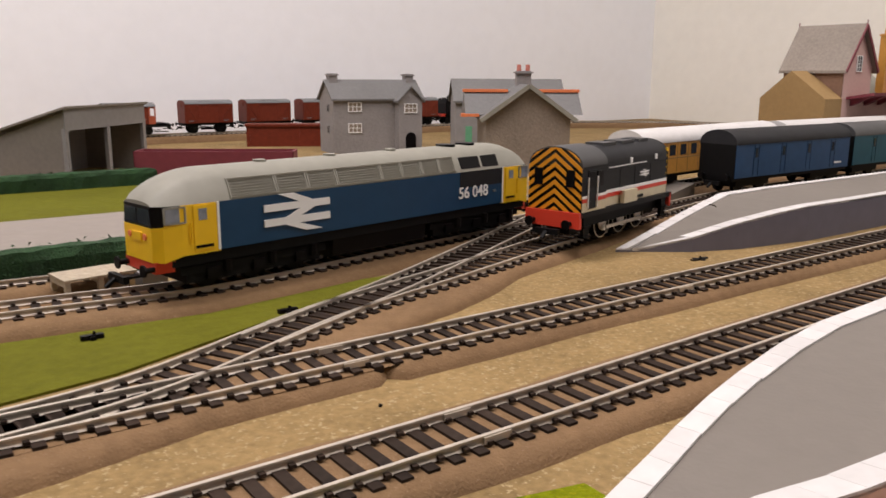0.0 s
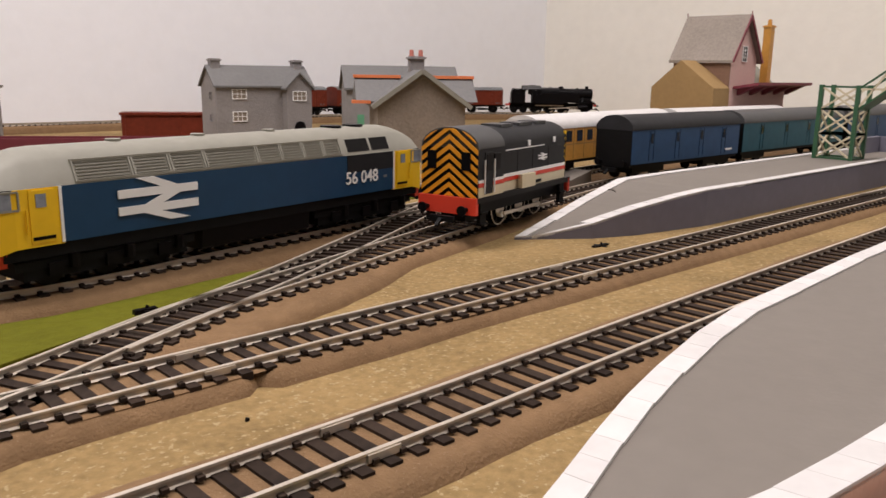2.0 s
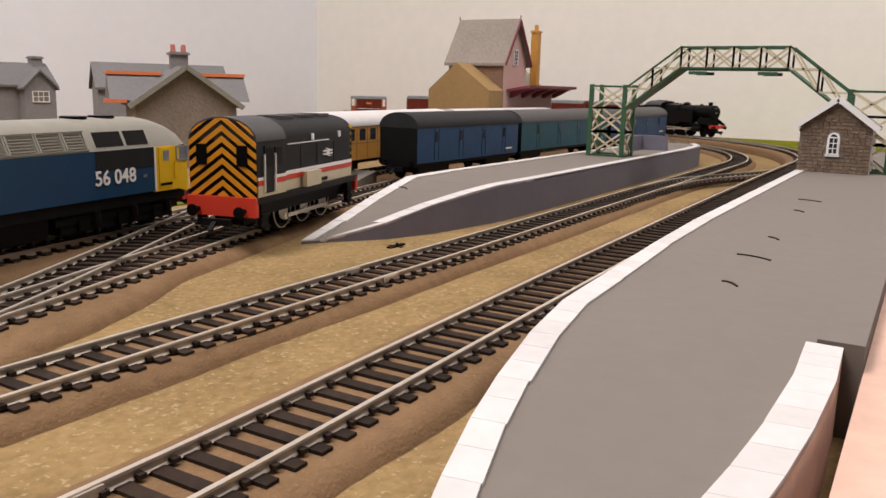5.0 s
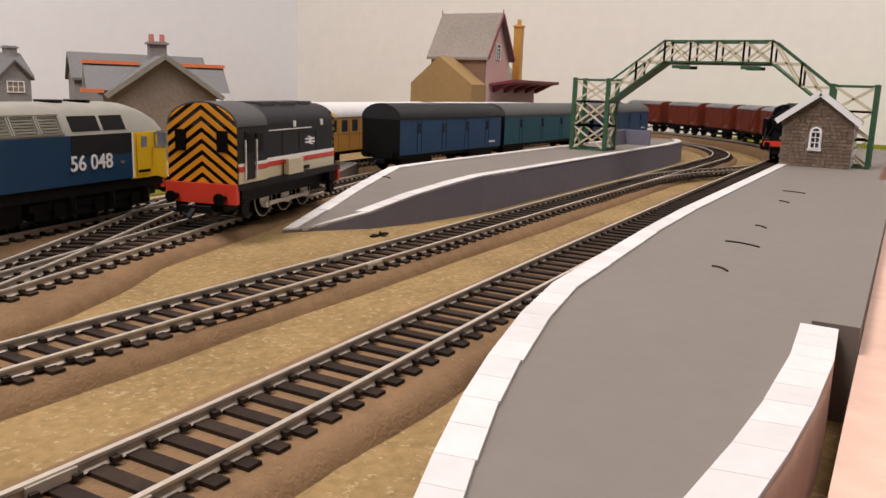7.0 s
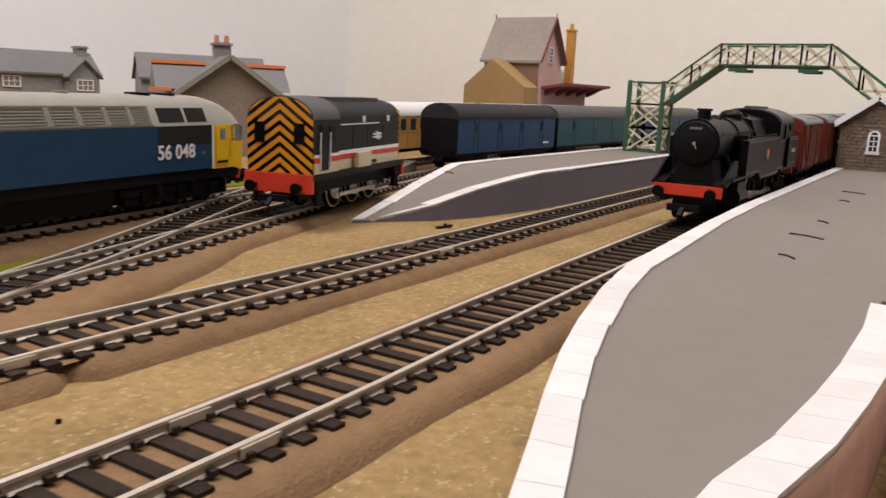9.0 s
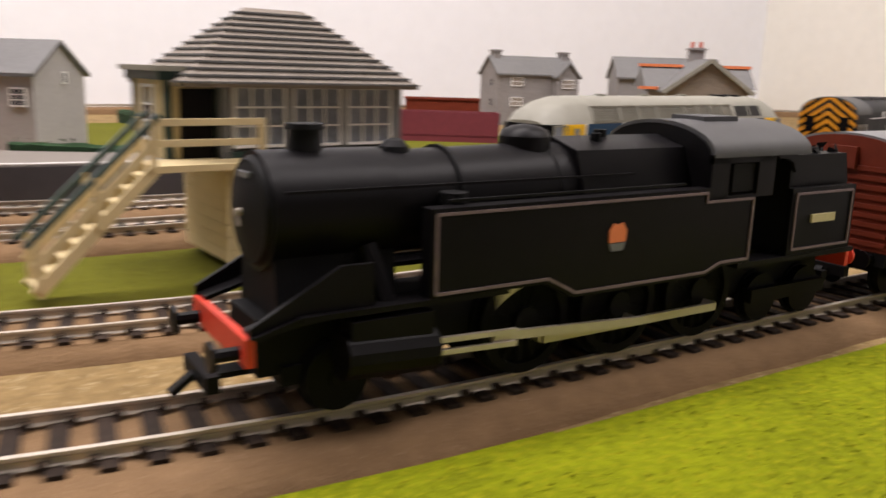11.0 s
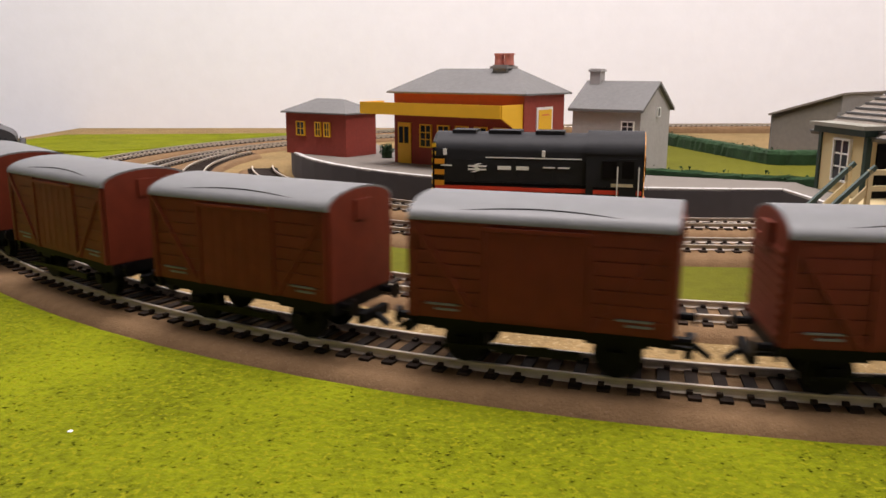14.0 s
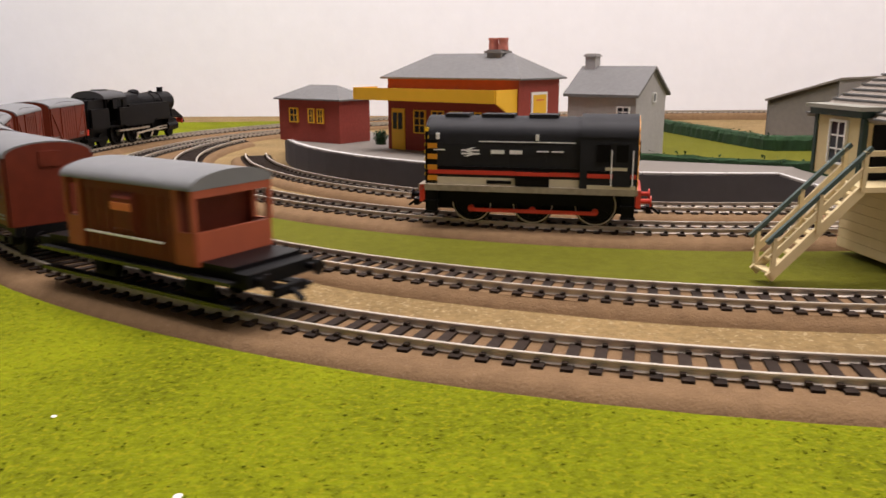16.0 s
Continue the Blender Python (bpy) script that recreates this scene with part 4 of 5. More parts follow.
        GEAR.append((part("coupling_rod", MB().beam((-.026, s * .0135, .0112), (.026, s * .0135, .0112), .0010, .0018), RAIL, o), None, s))
        for x in (-.026, 0, .026):
            w = part("driving_wheel", wheel_mesh(.0112, BLACKM, 14), BLACK, o, m=Matrix.Translation((x, s * .0088, .0112)) @ Matrix.Rotation(0 if s < 0 else math.pi, 4, "Z"))
            part("balance_weight", MB().prism([(-.004, -.0075), (.004, -.0075), (.0025, -.0100), (-.0025, -.0100)], -.0016, -.0012, "y"), RAIL, w)
            part("crank_pin", MB().cyl((0, -.0042, .0034), (0, -.0014, .0034), .0010, n=8), RAIL, w)
            GEAR.append((w, x, s))
        part("front_step_plate", MB().beam((.0775, s * .0135, .0205), (.0855, s * .0135, .0182), .0060, .0008), BLACK, o)
        part("steam_pipe", MB().cyl((.062, s * .0085, .0300), (.060, s * .0135, .0195), .0018, n=8), BLACK, o)
    part("cab_roof", MB().prism(arc_profile(.0170, .0438, .0444, .0512, 14), -.0530, -.0185), MIDG, o, "dark grey cab roof", smooth=True)
    part("cab_front", MB().prism(arc_profile(.0160, .0320, .0440, .0504, 12), -.0190, -.0180), BLACK, o)
    part("cab_back", MB().prism(arc_profile(.0155, .0200, .0436, .0498, 12), -.0490, -.0480), BLACKM, o)
    part("bunker", MB().prism([(-.0500, .0170), (-.0745, .0170), (-.0745, .0355), (-.0725, .0432), (-.0500, .0432)], -.0140, .0140, "y"), BLACK, o)
    part("firebox", MB().prism([(-.0112, .018), (.0112, .018), (.0115, .038), (.0085, .0455), (0, .0478), (-.0085, .0455), (-.0115, .038)], -.0190, .014), BLACK, o, smooth=True)
    rb = random.Random(11)
    coal = MB()
    for _ in range(60):
        c = Vector((rb.uniform(-.071, -.052), rb.uniform(-.0125, .0125), .0430 + rb.uniform(0, .0016)))
        q = [c + Vector((rb.uniform(-1, 1), rb.uniform(-1, 1), rb.uniform(-1, 1))) * .0018 for _ in range(4)]
        coal.add(q, [(0, 1, 2), (0, 2, 3), (0, 3, 1), (1, 3, 2)])
    tagged(part("coal", coal, BLACKM, o, "heap of black coal"), kind="stuff")
    part("roof_vent", MB().box(-.0400, -.0050, .0505, -.0280, .0050, .0520), MIDG, o)
    part("smokebox_dart", MB().cyl((.0815, 0, .0360), (.0828, 0, .0360), .0007, n=8).beam((.0826, 0, .0360), (.0826, .0012, .0338), .0004, .0004), RAIL, o)
    for s in (-1, 1):
        part("boiler_band", MB().cyl((.030 + s * .012, 0, .0362), (.0308 + s * .012, 0, .0362), .0106, n=24), BLACKM, o, smooth=True)
    part("frames", MB().box(-.076, -.0070, .0080, .082, .0070, .0185), BLACKM, o)
    for x, d in ((.0850, 1), (-.0765, -1)):
        part("buffer_beam", box(min(x, x + d * .0015), -.0150, .0132, max(x, x + d * .0015), .0150, .0180), RED, o, "red buffer beam")
        buffers(o, x + d * .0015, .0148, RED if d < 0 else BLACK)
        coupling(o, x - d * .004)
    for x, r in ((.068, .0066), (-.050, .0066), (-.068, .0066)):
        wheelset(o, x, r, WHB)
    part("trailing_bogie_frame", MB().box(-.074, -.0115, .0060, -.044, .0115, .0095), BLACKM, o)
    part("pony_frame", MB().box(.060, -.0080, .0060, .078, .0080, .0095), BLACKM, o)
    part("smokebox_saddle", MB().prism([(-.0095, .0180), (.0095, .0180), (.0075, .0300), (-.0075, .0300)], .0560, .0790), BLACKM, o)
    return o


diesel56(pose(0.2064, 0.3556, 0, 0, 0, 10.3))
shunter(pose(0.3510, 0.3245, 0, 0, 0, 14.5))
shunter(pose(-0.2080, 0.3670, 0, 0, 0, 166.0), True)
van(pose(0.625, 0.385, 0), 0.165, BLUED, "faded blue parcels van with dark grey roof")
van(pose(0.832, 0.387, 0), 0.225, TEAL, "teal blue bogie van with grey roof", MIDG)
van(pose(1.070, 0.387, 0), 0.225, BLUED, "blue bogie van with grey roof", MIDG)
teak_coach(pose(0.600, 0.444, 0, 0, 0, 7))
teak_coach(pose(0.832, 0.450, 0, 0, 0, 0))

# ---- platforms ----
PZ = 0.0135


def surface(o, stations, block=0.010, far_side=None, side_m=None, gap=0.02):
    """stations: (x0, y0, x1, y1, z, white0, white1) across the platform, in order along it."""
    side, side2, topm, wh = MB(), MB(), MB(), []
    rings = []
    for a, b in zip(stations, stations[1:]):
        x0, y0, x1, y1, z, w0, w1 = a
        u0, v0, u1, v1, q, e0, e1 = b
        L0 = Vector((x1 - x0, y1 - y0)).length
        for A, Bq, dst in (((x0, y0, z), (u0, v0, q), side), ((x1, y1, z), (u1, v1, q), side2)):
            dst.add([A, Bq, (Bq[0], Bq[1], -0.010), (A[0], A[1], -0.010)], [(0, 1, 2, 3)])
        topm.add([(x0, y0, z), (u0, v0, q), (u1, v1, q), (x1, y1, z)], [(0, 1, 2, 3)])
        for end, on in ((0, w0), (1, w1)):
            if not on:
                continue
            P, Q = ((x0, y0, z), (u0, v0, q)) if end == 0 else ((x1, y1, z), (u1, v1, q))
            P2, Q2 = ((x1, y1, z), (u1, v1, q)) if end == 0 else ((x0, y0, z), (u0, v0, q))
            P, Q, P2, Q2 = Vector(P), Vector(Q), Vector(P2), Vector(Q2)
            dp, dq = (P2 - P).normalized() * on, (Q2 - Q).normalized() * on
            cnt = max(1, round((Q - P).length / block))
            for k in range(cnt):
                s, e = (k + gap) / cnt, (k + 1 - gap) / cnt
                c = [P.lerp(Q, s), P.lerp(Q, e), P.lerp(Q, e) + dp.lerp(dq, e), P.lerp(Q, s) + dp.lerp(dq, s)]
                up = Vector((0, 0, 0.0007))
                wh.append(([v - up for v in c] + [v + up for v in c], [(4, 5, 6, 7), (0, 1, 5, 4), (1, 2, 6, 5), (2, 3, 7, 6), (3, 0, 4, 7)]))
    for st in (stations[0], stations[-1]):
        side.add([(st[0], st[1], st[4]), (st[2], st[3], st[4]), (st[2], st[3], -0.010), (st[0], st[1], -0.010)], [(0, 1, 2, 3)])
    part("platform_side", side, side_m or PSIDE, o, "blue grey platform wall")
    part("platform_back", side2, far_side or PSIDE, o)
    part("platform_surface", topm, PTOP, o, "grey card surface")
    for v, f in wh:
        part("edging_block", MB().add(v, f), WHITE, o)


island = thing("island_platform", "grey card island platform with white edging and ramp end", "platform", kind="structure")
surface(island, [(0.337, 0.3005, 0.3475, 0.2940, -0.0060, .006, .003), (0.3615, 0.3010, 0.3720, 0.2765, 0.0005, .007, .007), (0.396, 0.3055, 0.4000, 0.2665, 0.0075, .007, .007), (0.430, 0.3130, 0.4330, 0.2610, 0.0115, .007, .007), (0.457, 0.3205, 0.4560, 0.2572, PZ, .007, .007), (0.50, 0.3225, 0.50, 0.2565, PZ, .006, .0065),
                 (0.65, 0.3225, 0.65, 0.2565, PZ, .006, .0065), (0.85, 0.3220, 0.85, 0.2565, PZ, 0, .0065), (0.925, 0.320, 0.925, 0.2600, PZ, 0, .0065), (0.965, 0.316, 0.965, 0.275, PZ, 0, .0065)], block=0.011)
near_pf = thing("near_platform", "grey card platform with white edging and curved end", "platform", kind="structure")
surface(near_pf, [(0.078, 0.0800, 0.084, 0.0735, 0.0120, 0, 0), (0.100, 0.0900, 0.110, 0.0700, PZ, .0058, .0072), (0.122, 0.0975, 0.126, 0.0682, PZ, .0058, .0072), (0.138, 0.1032, 0.145, 0.0648, PZ, .0060, .0074), (0.158, 0.1097, 0.165, 0.0628, PZ, .0062, .0074), (0.178, 0.1152, 0.185, 0.0615, PZ, .0066, .0075), (0.208, 0.1222, 0.212, 0.0608, PZ, .0066, .0075), (0.2385, 0.1272, 0.236, 0.0617, PZ, .0066, 0), (0.270, 0.1288, 0.270, 0.0660, PZ, .0064, 0),
                  (0.335, 0.1322, 0.31, 0.0670, PZ, .0060, 0), (0.40, 0.1343, 0.40, 0.0670, PZ, .0058, 0), (0.90, 0.1355, 0.90, 0.0670, PZ, .0055, 0), (1.0, 0.131, 1.0, 0.0670, PZ, .0055, 0)], block=0.0095, far_side=BOARD, gap=0.005)
st_pf = thing("station_platform", "curved grey station platform with dark wall", "platform", kind="structure")
cxp, cyp, rp = -0.075, 0.735, 0.308
sts = [(-0.016, 0.424, 0.022, 0.456, 0.001, .004, 0), (-0.057, 0.426, -0.030, 0.464, PZ, .004, 0)]
for k in range(0, 17):
    a = -92 - k * 6.0
    sts.append((*polar(cxp, cyp, rp, a), *polar(cxp, cyp, rp - 0.055 - 0.05 * math.sin(math.pi * k / 17), a), PZ, .004, 0))
surface(st_pf, sts, block=0.02, side_m=PTOPD)
for x, y, w in ((0.2855, 0.0958, .0052), (0.3308, 0.0975, .0115), (0.3744, 0.0983, .0046), (0.4625, 0.1012, .0050), (0.5100, 0.1024, .0115), (0.41, 0.292, .008)):
    arc = MB()
    bend = [(x + .0022 * (2 * u - 1) + .0016 * (1 - (2 * u - 1) ** 2), y - w / 2 + w * u, PZ + .0002) for u in (0, .2, .4, .6, .8, 1)]
    for a, b in zip(bend, bend[1:]):
        arc.beam(a, b, .0006, .0005)
    tagged(part("surface_scrap", arc, SLEEP), "thin dark curved scrap lying on the platform", "debris")
tagged(part("rear_strip", box(0.2385, 0.0577, GZ, 0.62, 0.0672, PZ + 0.0010), PTOP), "raised grey card strip behind the platform", "platform edge", kind="structure")


# ---- ground cover ----
outer_grass = [(-0.79, 0.048), (0.128, 0.053), (0.130, 0.122), (0.10, 0.1290), (-0.06, 0.1290)] + [polar(XL, CY, R1 + 0.0262, -90 - 3 * k) for k in range(0, 56)] + [(-0.70, 0.80), (-0.79, 0.80)]
sheet("grass_verge", outer_grass, GZ - 0.0005, -0.0052, GRASS, "bright yellow green grass mat", "grass")
rnd = random.Random(5)
tuft = MB()
for _ in range(26000):
    x, y = rnd.uniform(-0.50, 0.05), rnd.uniform(0.05, 0.40)
    if math.hypot(min(x - XL, 0), y - CY) < R1 + 0.0275 or (x > XL and y > 0.126):
        continue
    h, w, a = rnd.uniform(.0002, .0006), rnd.uniform(.0003, .0007), rnd.uniform(0, 6.28)
    c, s = math.cos(a) * w, math.sin(a) * w
    tuft.add([(x - c, y - s, -.0053), (x + c, y + s, -.0053), (x - s * 3, y + c * 3, -.0052 + h)], [(0, 1, 2)])
tagged(part("grass_fibres", tuft, GRASS), "short bright green grass fibres", "grass", kind="stuff")
strip_g = [polar(-0.09, 0.7175, 0.371 + 0.0285, 205 + 65 * k / 24) for k in range(25)]
strip_g = strip_g + [(0.03, 0.3170), (0.11, 0.3110), (0.19, 0.3245), (0.215, 0.322), (0.13, 0.2905), (0.06, 0.262), (0.0, 0.2515), (-0.06, 0.2510)] + [polar(XL, CY, R2 - 0.0285, 270 - 55 * k / 20) for k in range(1, 21)]
sheet("grass_strip", strip_g, GZ - 0.0005, -0.0062, GRASSD, "olive green grass mat between the tracks", "grass")
sheet("far_lawn", [(-0.10, 0.50), (0.0, 0.425), (0.42, 0.44), (0.45, 0.74), (0.09, 0.74), (0.04, 0.99), (-0.05, 0.99), (-0.08, 0.66)], GZ - 0.0005, -0.0066, GRASSD, "olive green lawn behind the hedge", "grass")
sheet("road", [(-0.02, 0.492), (0.44, 0.486), (0.44, 0.583), (-0.02, 0.590)], GZ, -0.0062, ROAD, "pale grey road strip", "road")
sheet("back_grass", [(-0.62, 0.86), (-0.42, 0.98), (-0.20, 1.10), (-0.25, 1.14), (-0.75, 1.10), (-0.79, 0.9)], GZ, -0.0045, GRASS, "bright grass mat outside the curve", "grass")
sheet("corner_grass", [(0.95, 0.055), (1.5, 0.055), (1.5, 0.45), (1.46, 0.45), (1.30, 0.20), (1.05, 0.115), (0.95, 0.115)], GZ, -0.004, GRASS, "bright grass mat in the corner", "grass")


def hedge(line, h, w, seed):
    o = thing("hedge", "dense dark green flock hedge", "hedge")
    rr = random.Random(seed)
    pts = resample(line, 0.006)
    rings = []
    for x, y, a in pts:
        c, s = -math.sin(a), math.cos(a)
        prof = []
        for d, z in ((-1, -.009), (-1.05, h * .5), (-.8, h * .9), (0, h), (.8, h * .9), (1.05, h * .5), (1, -.009)):
            dd = d * w / 2 * (1 + rr.uniform(-.15, .15))
            prof.append((x + c * dd, y + s * dd, z + rr.uniform(-.0006, .0006)))
        rings.append(prof)
    part("hedge_core", MB().loft(rings), HEDGE, o)
    lf = MB()
    for x, y, a in resample(line, 0.0011):
        for _ in range(3):
            d, z = rr.uniform(-1.1, 1.1) * w / 2, rr.uniform(-.006, h * 1.12)
            px, py = x - math.sin(a) * d, y + math.cos(a) * d
            q = [Vector((rr.uniform(-1, 1), rr.uniform(-1, 1), rr.uniform(-1, 1))) * .0016 for _ in range(3)]
            lf.add([Vector((px, py, z)) + v for v in q], [(0, 1, 2)])
    tagged(part("foliage", lf, HEDGE, o), kind="stuff")


hedge([(0.005, 0.404), (0.10, 0.406), (0.30, 0.46)], .0105, .012, 1)
hedge([(-0.118, 0.515), (-0.07, 0.478), (-0.03, 0.460), (0.02, 0.452)], .0172, .0042, 2)
hedge([(0.035, 1.00), (0.055, 0.86), (0.075, 0.735), (0.20, 0.732), (0.36, 0.735)], .0075, .012, 3)


# ---- buildings ----
def gable_block(o, x0, y0, x1, y1, z0, zs, zr, wallm, roofm, along="x", over=.003, th=.0016, name="wall"):
    """Walls with two gables and a two-slope roof whose ridge runs along the given axis."""
    if along == "x":
        yc = (y0 + y1) / 2
        w = part(name, MB().prism([(y0, z0), (y1, z0), (y1, zs), (yc, zr), (y0, zs)], x0, x1, "x"), wallm, o)
        k = (zr - zs) / (yc - y0)
        for s, ye in ((-1, y0), (1, y1)):
            part("roof", MB().prism([(ye + s * over, zs - k * over), (yc, zr), (yc, zr + th * 1.4), (ye + s * over, zs - k * over + th * 1.4)], x0 - over, x1 + over, "x"), roofm, o)
    else:
        xc = (x0 + x1) / 2
        w = part(name, MB().prism([(x0, z0), (x1, z0), (x1, zs), (xc, zr), (x0, zs)], y0, y1, "y"), wallm, o)
        k = (zr - zs) / (xc - x0)
        for s, xe in ((-1, x0), (1, x1)):
            part("roof", MB().prism([(xe + s * over, zs - k * over), (xc, zr), (xc, zr + th * 1.4), (xe + s * over, zs - k * over + th * 1.4)], y0 - over, y1 + over, "y"), roofm, o)
    return w


def hip_roof(o, x0, y0, x1, y1, z0, z1, inset, mat, th=.0012):
    yc = (y0 + y1) / 2
    mb = MB()
    mb.add([(x0, y0, z0), (x1, y0, z0), (x1, y1, z0), (x0, y1, z0), (x0 + inset, yc, z1), (x1 - inset, yc, z1), (x0, y0, z0 - th), (x1, y0, z0 - th), (x1, y1, z0 - th), (x0, y1, z0 - th)],
           [(0, 1, 5, 4), (1, 2, 5), (2, 3, 4, 5), (3, 0, 4), (6, 7, 1, 0), (7, 8, 2, 1), (8, 9, 3, 2), (9, 6, 0, 3), (9, 8, 7, 6)])
    return part("roof", mb, mat, o)


def sash(o, x, y, z, w, h, face, frame_m, nx=2, nz=2, dark=None, t=.0008):
    """A window on a wall: glass, frame and bars. face: 'x' or 'y' is the wall's normal axis."""
    def bx(u0, z0, u1, z1, d):
        return (x + u0, y - d, z + z0, x + u1, y + d, z + z1) if face == "y" else (x - d, y + u0, z + z0, x + d, y + u1, z + z1)
    wn = part("window", box(*bx(-w / 2, -h / 2, w / 2, h / 2, t * .6)), dark or GLASS, o)
    f = MB()
    b = .0009
    for q in ((-w / 2 - b, -h / 2 - b, w / 2 + b, -h / 2), (-w / 2 - b, h / 2, w / 2 + b, h / 2 + b), (-w / 2 - b, -h / 2, -w / 2, h / 2), (w / 2, -h / 2, w / 2 + b, h / 2)):
        f.box(*bx(*q, t * 1.4))
    for k in range(1, nx):
        f.box(*bx(-w / 2 + w * k / nx - .0003, -h / 2, -w / 2 + w * k / nx + .0003, h / 2, t))
    for k in range(1, nz):
        f.box(*bx(-w / 2, -h / 2 + h * k / nz - .0003, w / 2, -h / 2 + h * k / nz + .0003, t))
    part("window_frame", f, frame_m, wn)
    return wn


def chimney(o, x, y, z0, z1, w, mat, pots=0, potm=None):
    c = part("chimney", MB().box(x - w / 2, y - w / 2, z0, x + w / 2, y + w / 2, z1).box(x - w * .62, y - w * .62, z1 - .0025, x + w * .62, y + w * .62, z1 - .0008), mat, o)
    for k in range(pots):
        px = x + (k - (pots - 1) / 2) * w * .62
        part("chimney_pot", MB().cyl((px, y, z1 - .0005), (px, y, z1 + .0065), .0026, .0022, n=10), potm or POT, c)


# grey stone house with two chimneys
h1 = thing("stone_house", "grey stone model house with two chimneys and slate roof", "house", pose(0.545, 0.911, -0.002, 0, 0, -9))
gable_block(h1, -.060, -.026, .060, .026, -.010, .062, .083, STONE, SLATE)
gable_block(h1, .022, -.040, .054, -.020, -.010, .060, .076, STONE, SLATE, "y", name="bay_wall")
chimney(h1, -.052, 0, .076, .0925, .011, STONE)
chimney(h1, .052, 0, .076, .0925, .011, STONE)
for x, y, z in ((-.032, -.026, .052), (-.032, -.026, .026), (.038, -.040, .050)):
    sash(h1, x, y, z, .016, .010, "y", PUREW, 3, 2, STONEB)
sash(h1, -.060, -.008, .050, .006, .008, "x", STONE, 2, 2)
sash(h1, -.060, -.008, .024, .006, .008, "x", STONE, 2, 2)
part("door", MB().prism([(.031, -.010), (.045, -.010), (.045, .014), (.0425, .0185), (.038, .0200), (.0335, .0185), (.031, .014)], -.0412, -.0395, "y"), BLACK, h1, "dark arched doorway")

# gabled house with orange ridge tiles
h2 = thing("gabled_house", "buff rendered house with white bargeboards and red chimney pots", "house", pose(0.562, 0.636, 0, 0, 0, -33))
gable_block(h2, -.042, -.038, .042, .050, -.010, .048, .0785, STONEB, SLATE, "y", over=.004)
for s in (-1, 1):
    part("bargeboard", MB().beam((s * .0475, -.0425, .0455), (0, -.0425, .0795), .0016, .0042), ROOFG, h2)
part("cross_roof", MB().prism([(-.012, .050), (.044, .050), (.016, .0735)], -.060, .060, "x"), SLATE, h2)
for s in (-1, 1):
    part("ridge_tiles", box(min(s * .014, s * .061), .0120, .0722, max(s * .014, s * .061), .0200, .0752), ORANGE, h2)
part("eave_tiles", box(-.064, -.012, .0480, -.046, .000, .0510), ORANGE, h2)
chimney(h2, .004, .030, .07, .094, .015, STONE, 2)

# grey gabled building behind it
h3 = thing("grey_house", "plain grey card building with green door", "house", pose(0.655, 0.765, 0, 0, 0, -30))
gable_block(h3, -.070, -.026, .060, .026, -.010, .060, .083, SHEDG, SLATE)
part("door", box(-.058, -.0266, -.010, -.050, -.0255, .030), material("green_door", (0.12, 0.35, 0.2), 0.6), h3)

# tall pink station house with maroon canopy
ps = thing("pink_station_house", "tall pink station house with grey roof and maroon canopy", "house", pose(0.915, 0.512, 0, 0, 0, 0))
part("wall", MB().prism([(-.030, -.01), (.030, -.01), (.030, .100), (0, .142), (-.030, .100)], -.036, .034, "y"), PINK, ps)
part("side_wall", box(-.0312, -.0365, -.010, -.0300, .0345, .100), SIDEBRICK, ps)
for s in (-1, 1):
    part("roof", MB().prism([(s * .0345, .0935), (0, .1445), (0, .1475), (s * .0345, .0965)], -.041, .039, "y"), LICHEN, ps)
    part("bargeboard", MB().beam((s * .0345, -.0415, .0950), (0, -.0415, .1455), .0012, .0030), MAROON, ps)
sash(ps, .0, -.0362, .104, .009, .016, "y", PUREW, 2, 4)
part("finial", MB().cyl((0, -.041, .146), (0, -.041, .151), .0006, n=6).cyl((0, .039, .146), (0, .039, .151), .0006, n=6), MAROON, ps)
part("lean_to", MB().prism([(-.038, -.01), (.040, -.01), (.040, .066), (.004, .096), (-.038, .066)], -.066, -.031, "x"), OCHRE, ps, "ochre card gable end")
chimney(ps, .055, -.036, .06, .138, .009, TEAK, 1, TEAK)
part("annex", MB().box(.030, -.036, -.01, .110, .020, .068), PINK, ps)
part("annex_roof", MB().prism([(-.040, .066), (.024, .066), (-.008, .094)], .030, .085, "x"), ROOFG, ps)
cn = part("canopy", MB().prism([(-.066, .0730), (-.036, .0680), (-.036, .0650), (-.066, .0700)], -.02, .118, "x"), MAROON, ps, "maroon awning")
for k in range(5):
    part("canopy_bracket", MB().prism([(-.064, .0715), (-.037, .068), (-.037, .058)], -.012 + k * .030, -.004 + k * .030, "x"), MAROON, cn)

# small stone hut on the near platform
hut = thing("stone_hut", "small brown stone hut with arched window on the platform", "hut", pose(0.7000, 0.1125, PZ, 0, 0, 0))
gable_block(hut, -.001, -.0245, .046, .0225, 0, .0335, .0505, STONEB, ROOFG, "x", over=.0035)
for s in (-1, 1):
    part("bargeboard", MB().beam((-.0050, s * .0280 - .001, .0318), (-.0050, -.001, .0530), .0016, .0040), PUREW, hut)
part("render_side", box(-.0005, -.0252, 0, .0455, -.0245, .034), PUREW, hut, "white rendered side wall")
sash(hut, -.001, -.0005, .0195, .0052, .0110, "x", PUREW, 2, 3, t=.0016)
part("window_arch", MB().prism([(-.0005 + .0040 * math.cos(math.pi * k / 10), .0248 + .0042 * math.sin(math.pi * k / 10)) for k in range(11)], -.0026, -.0008, "x"), PUREW, hut, "white arched window head")
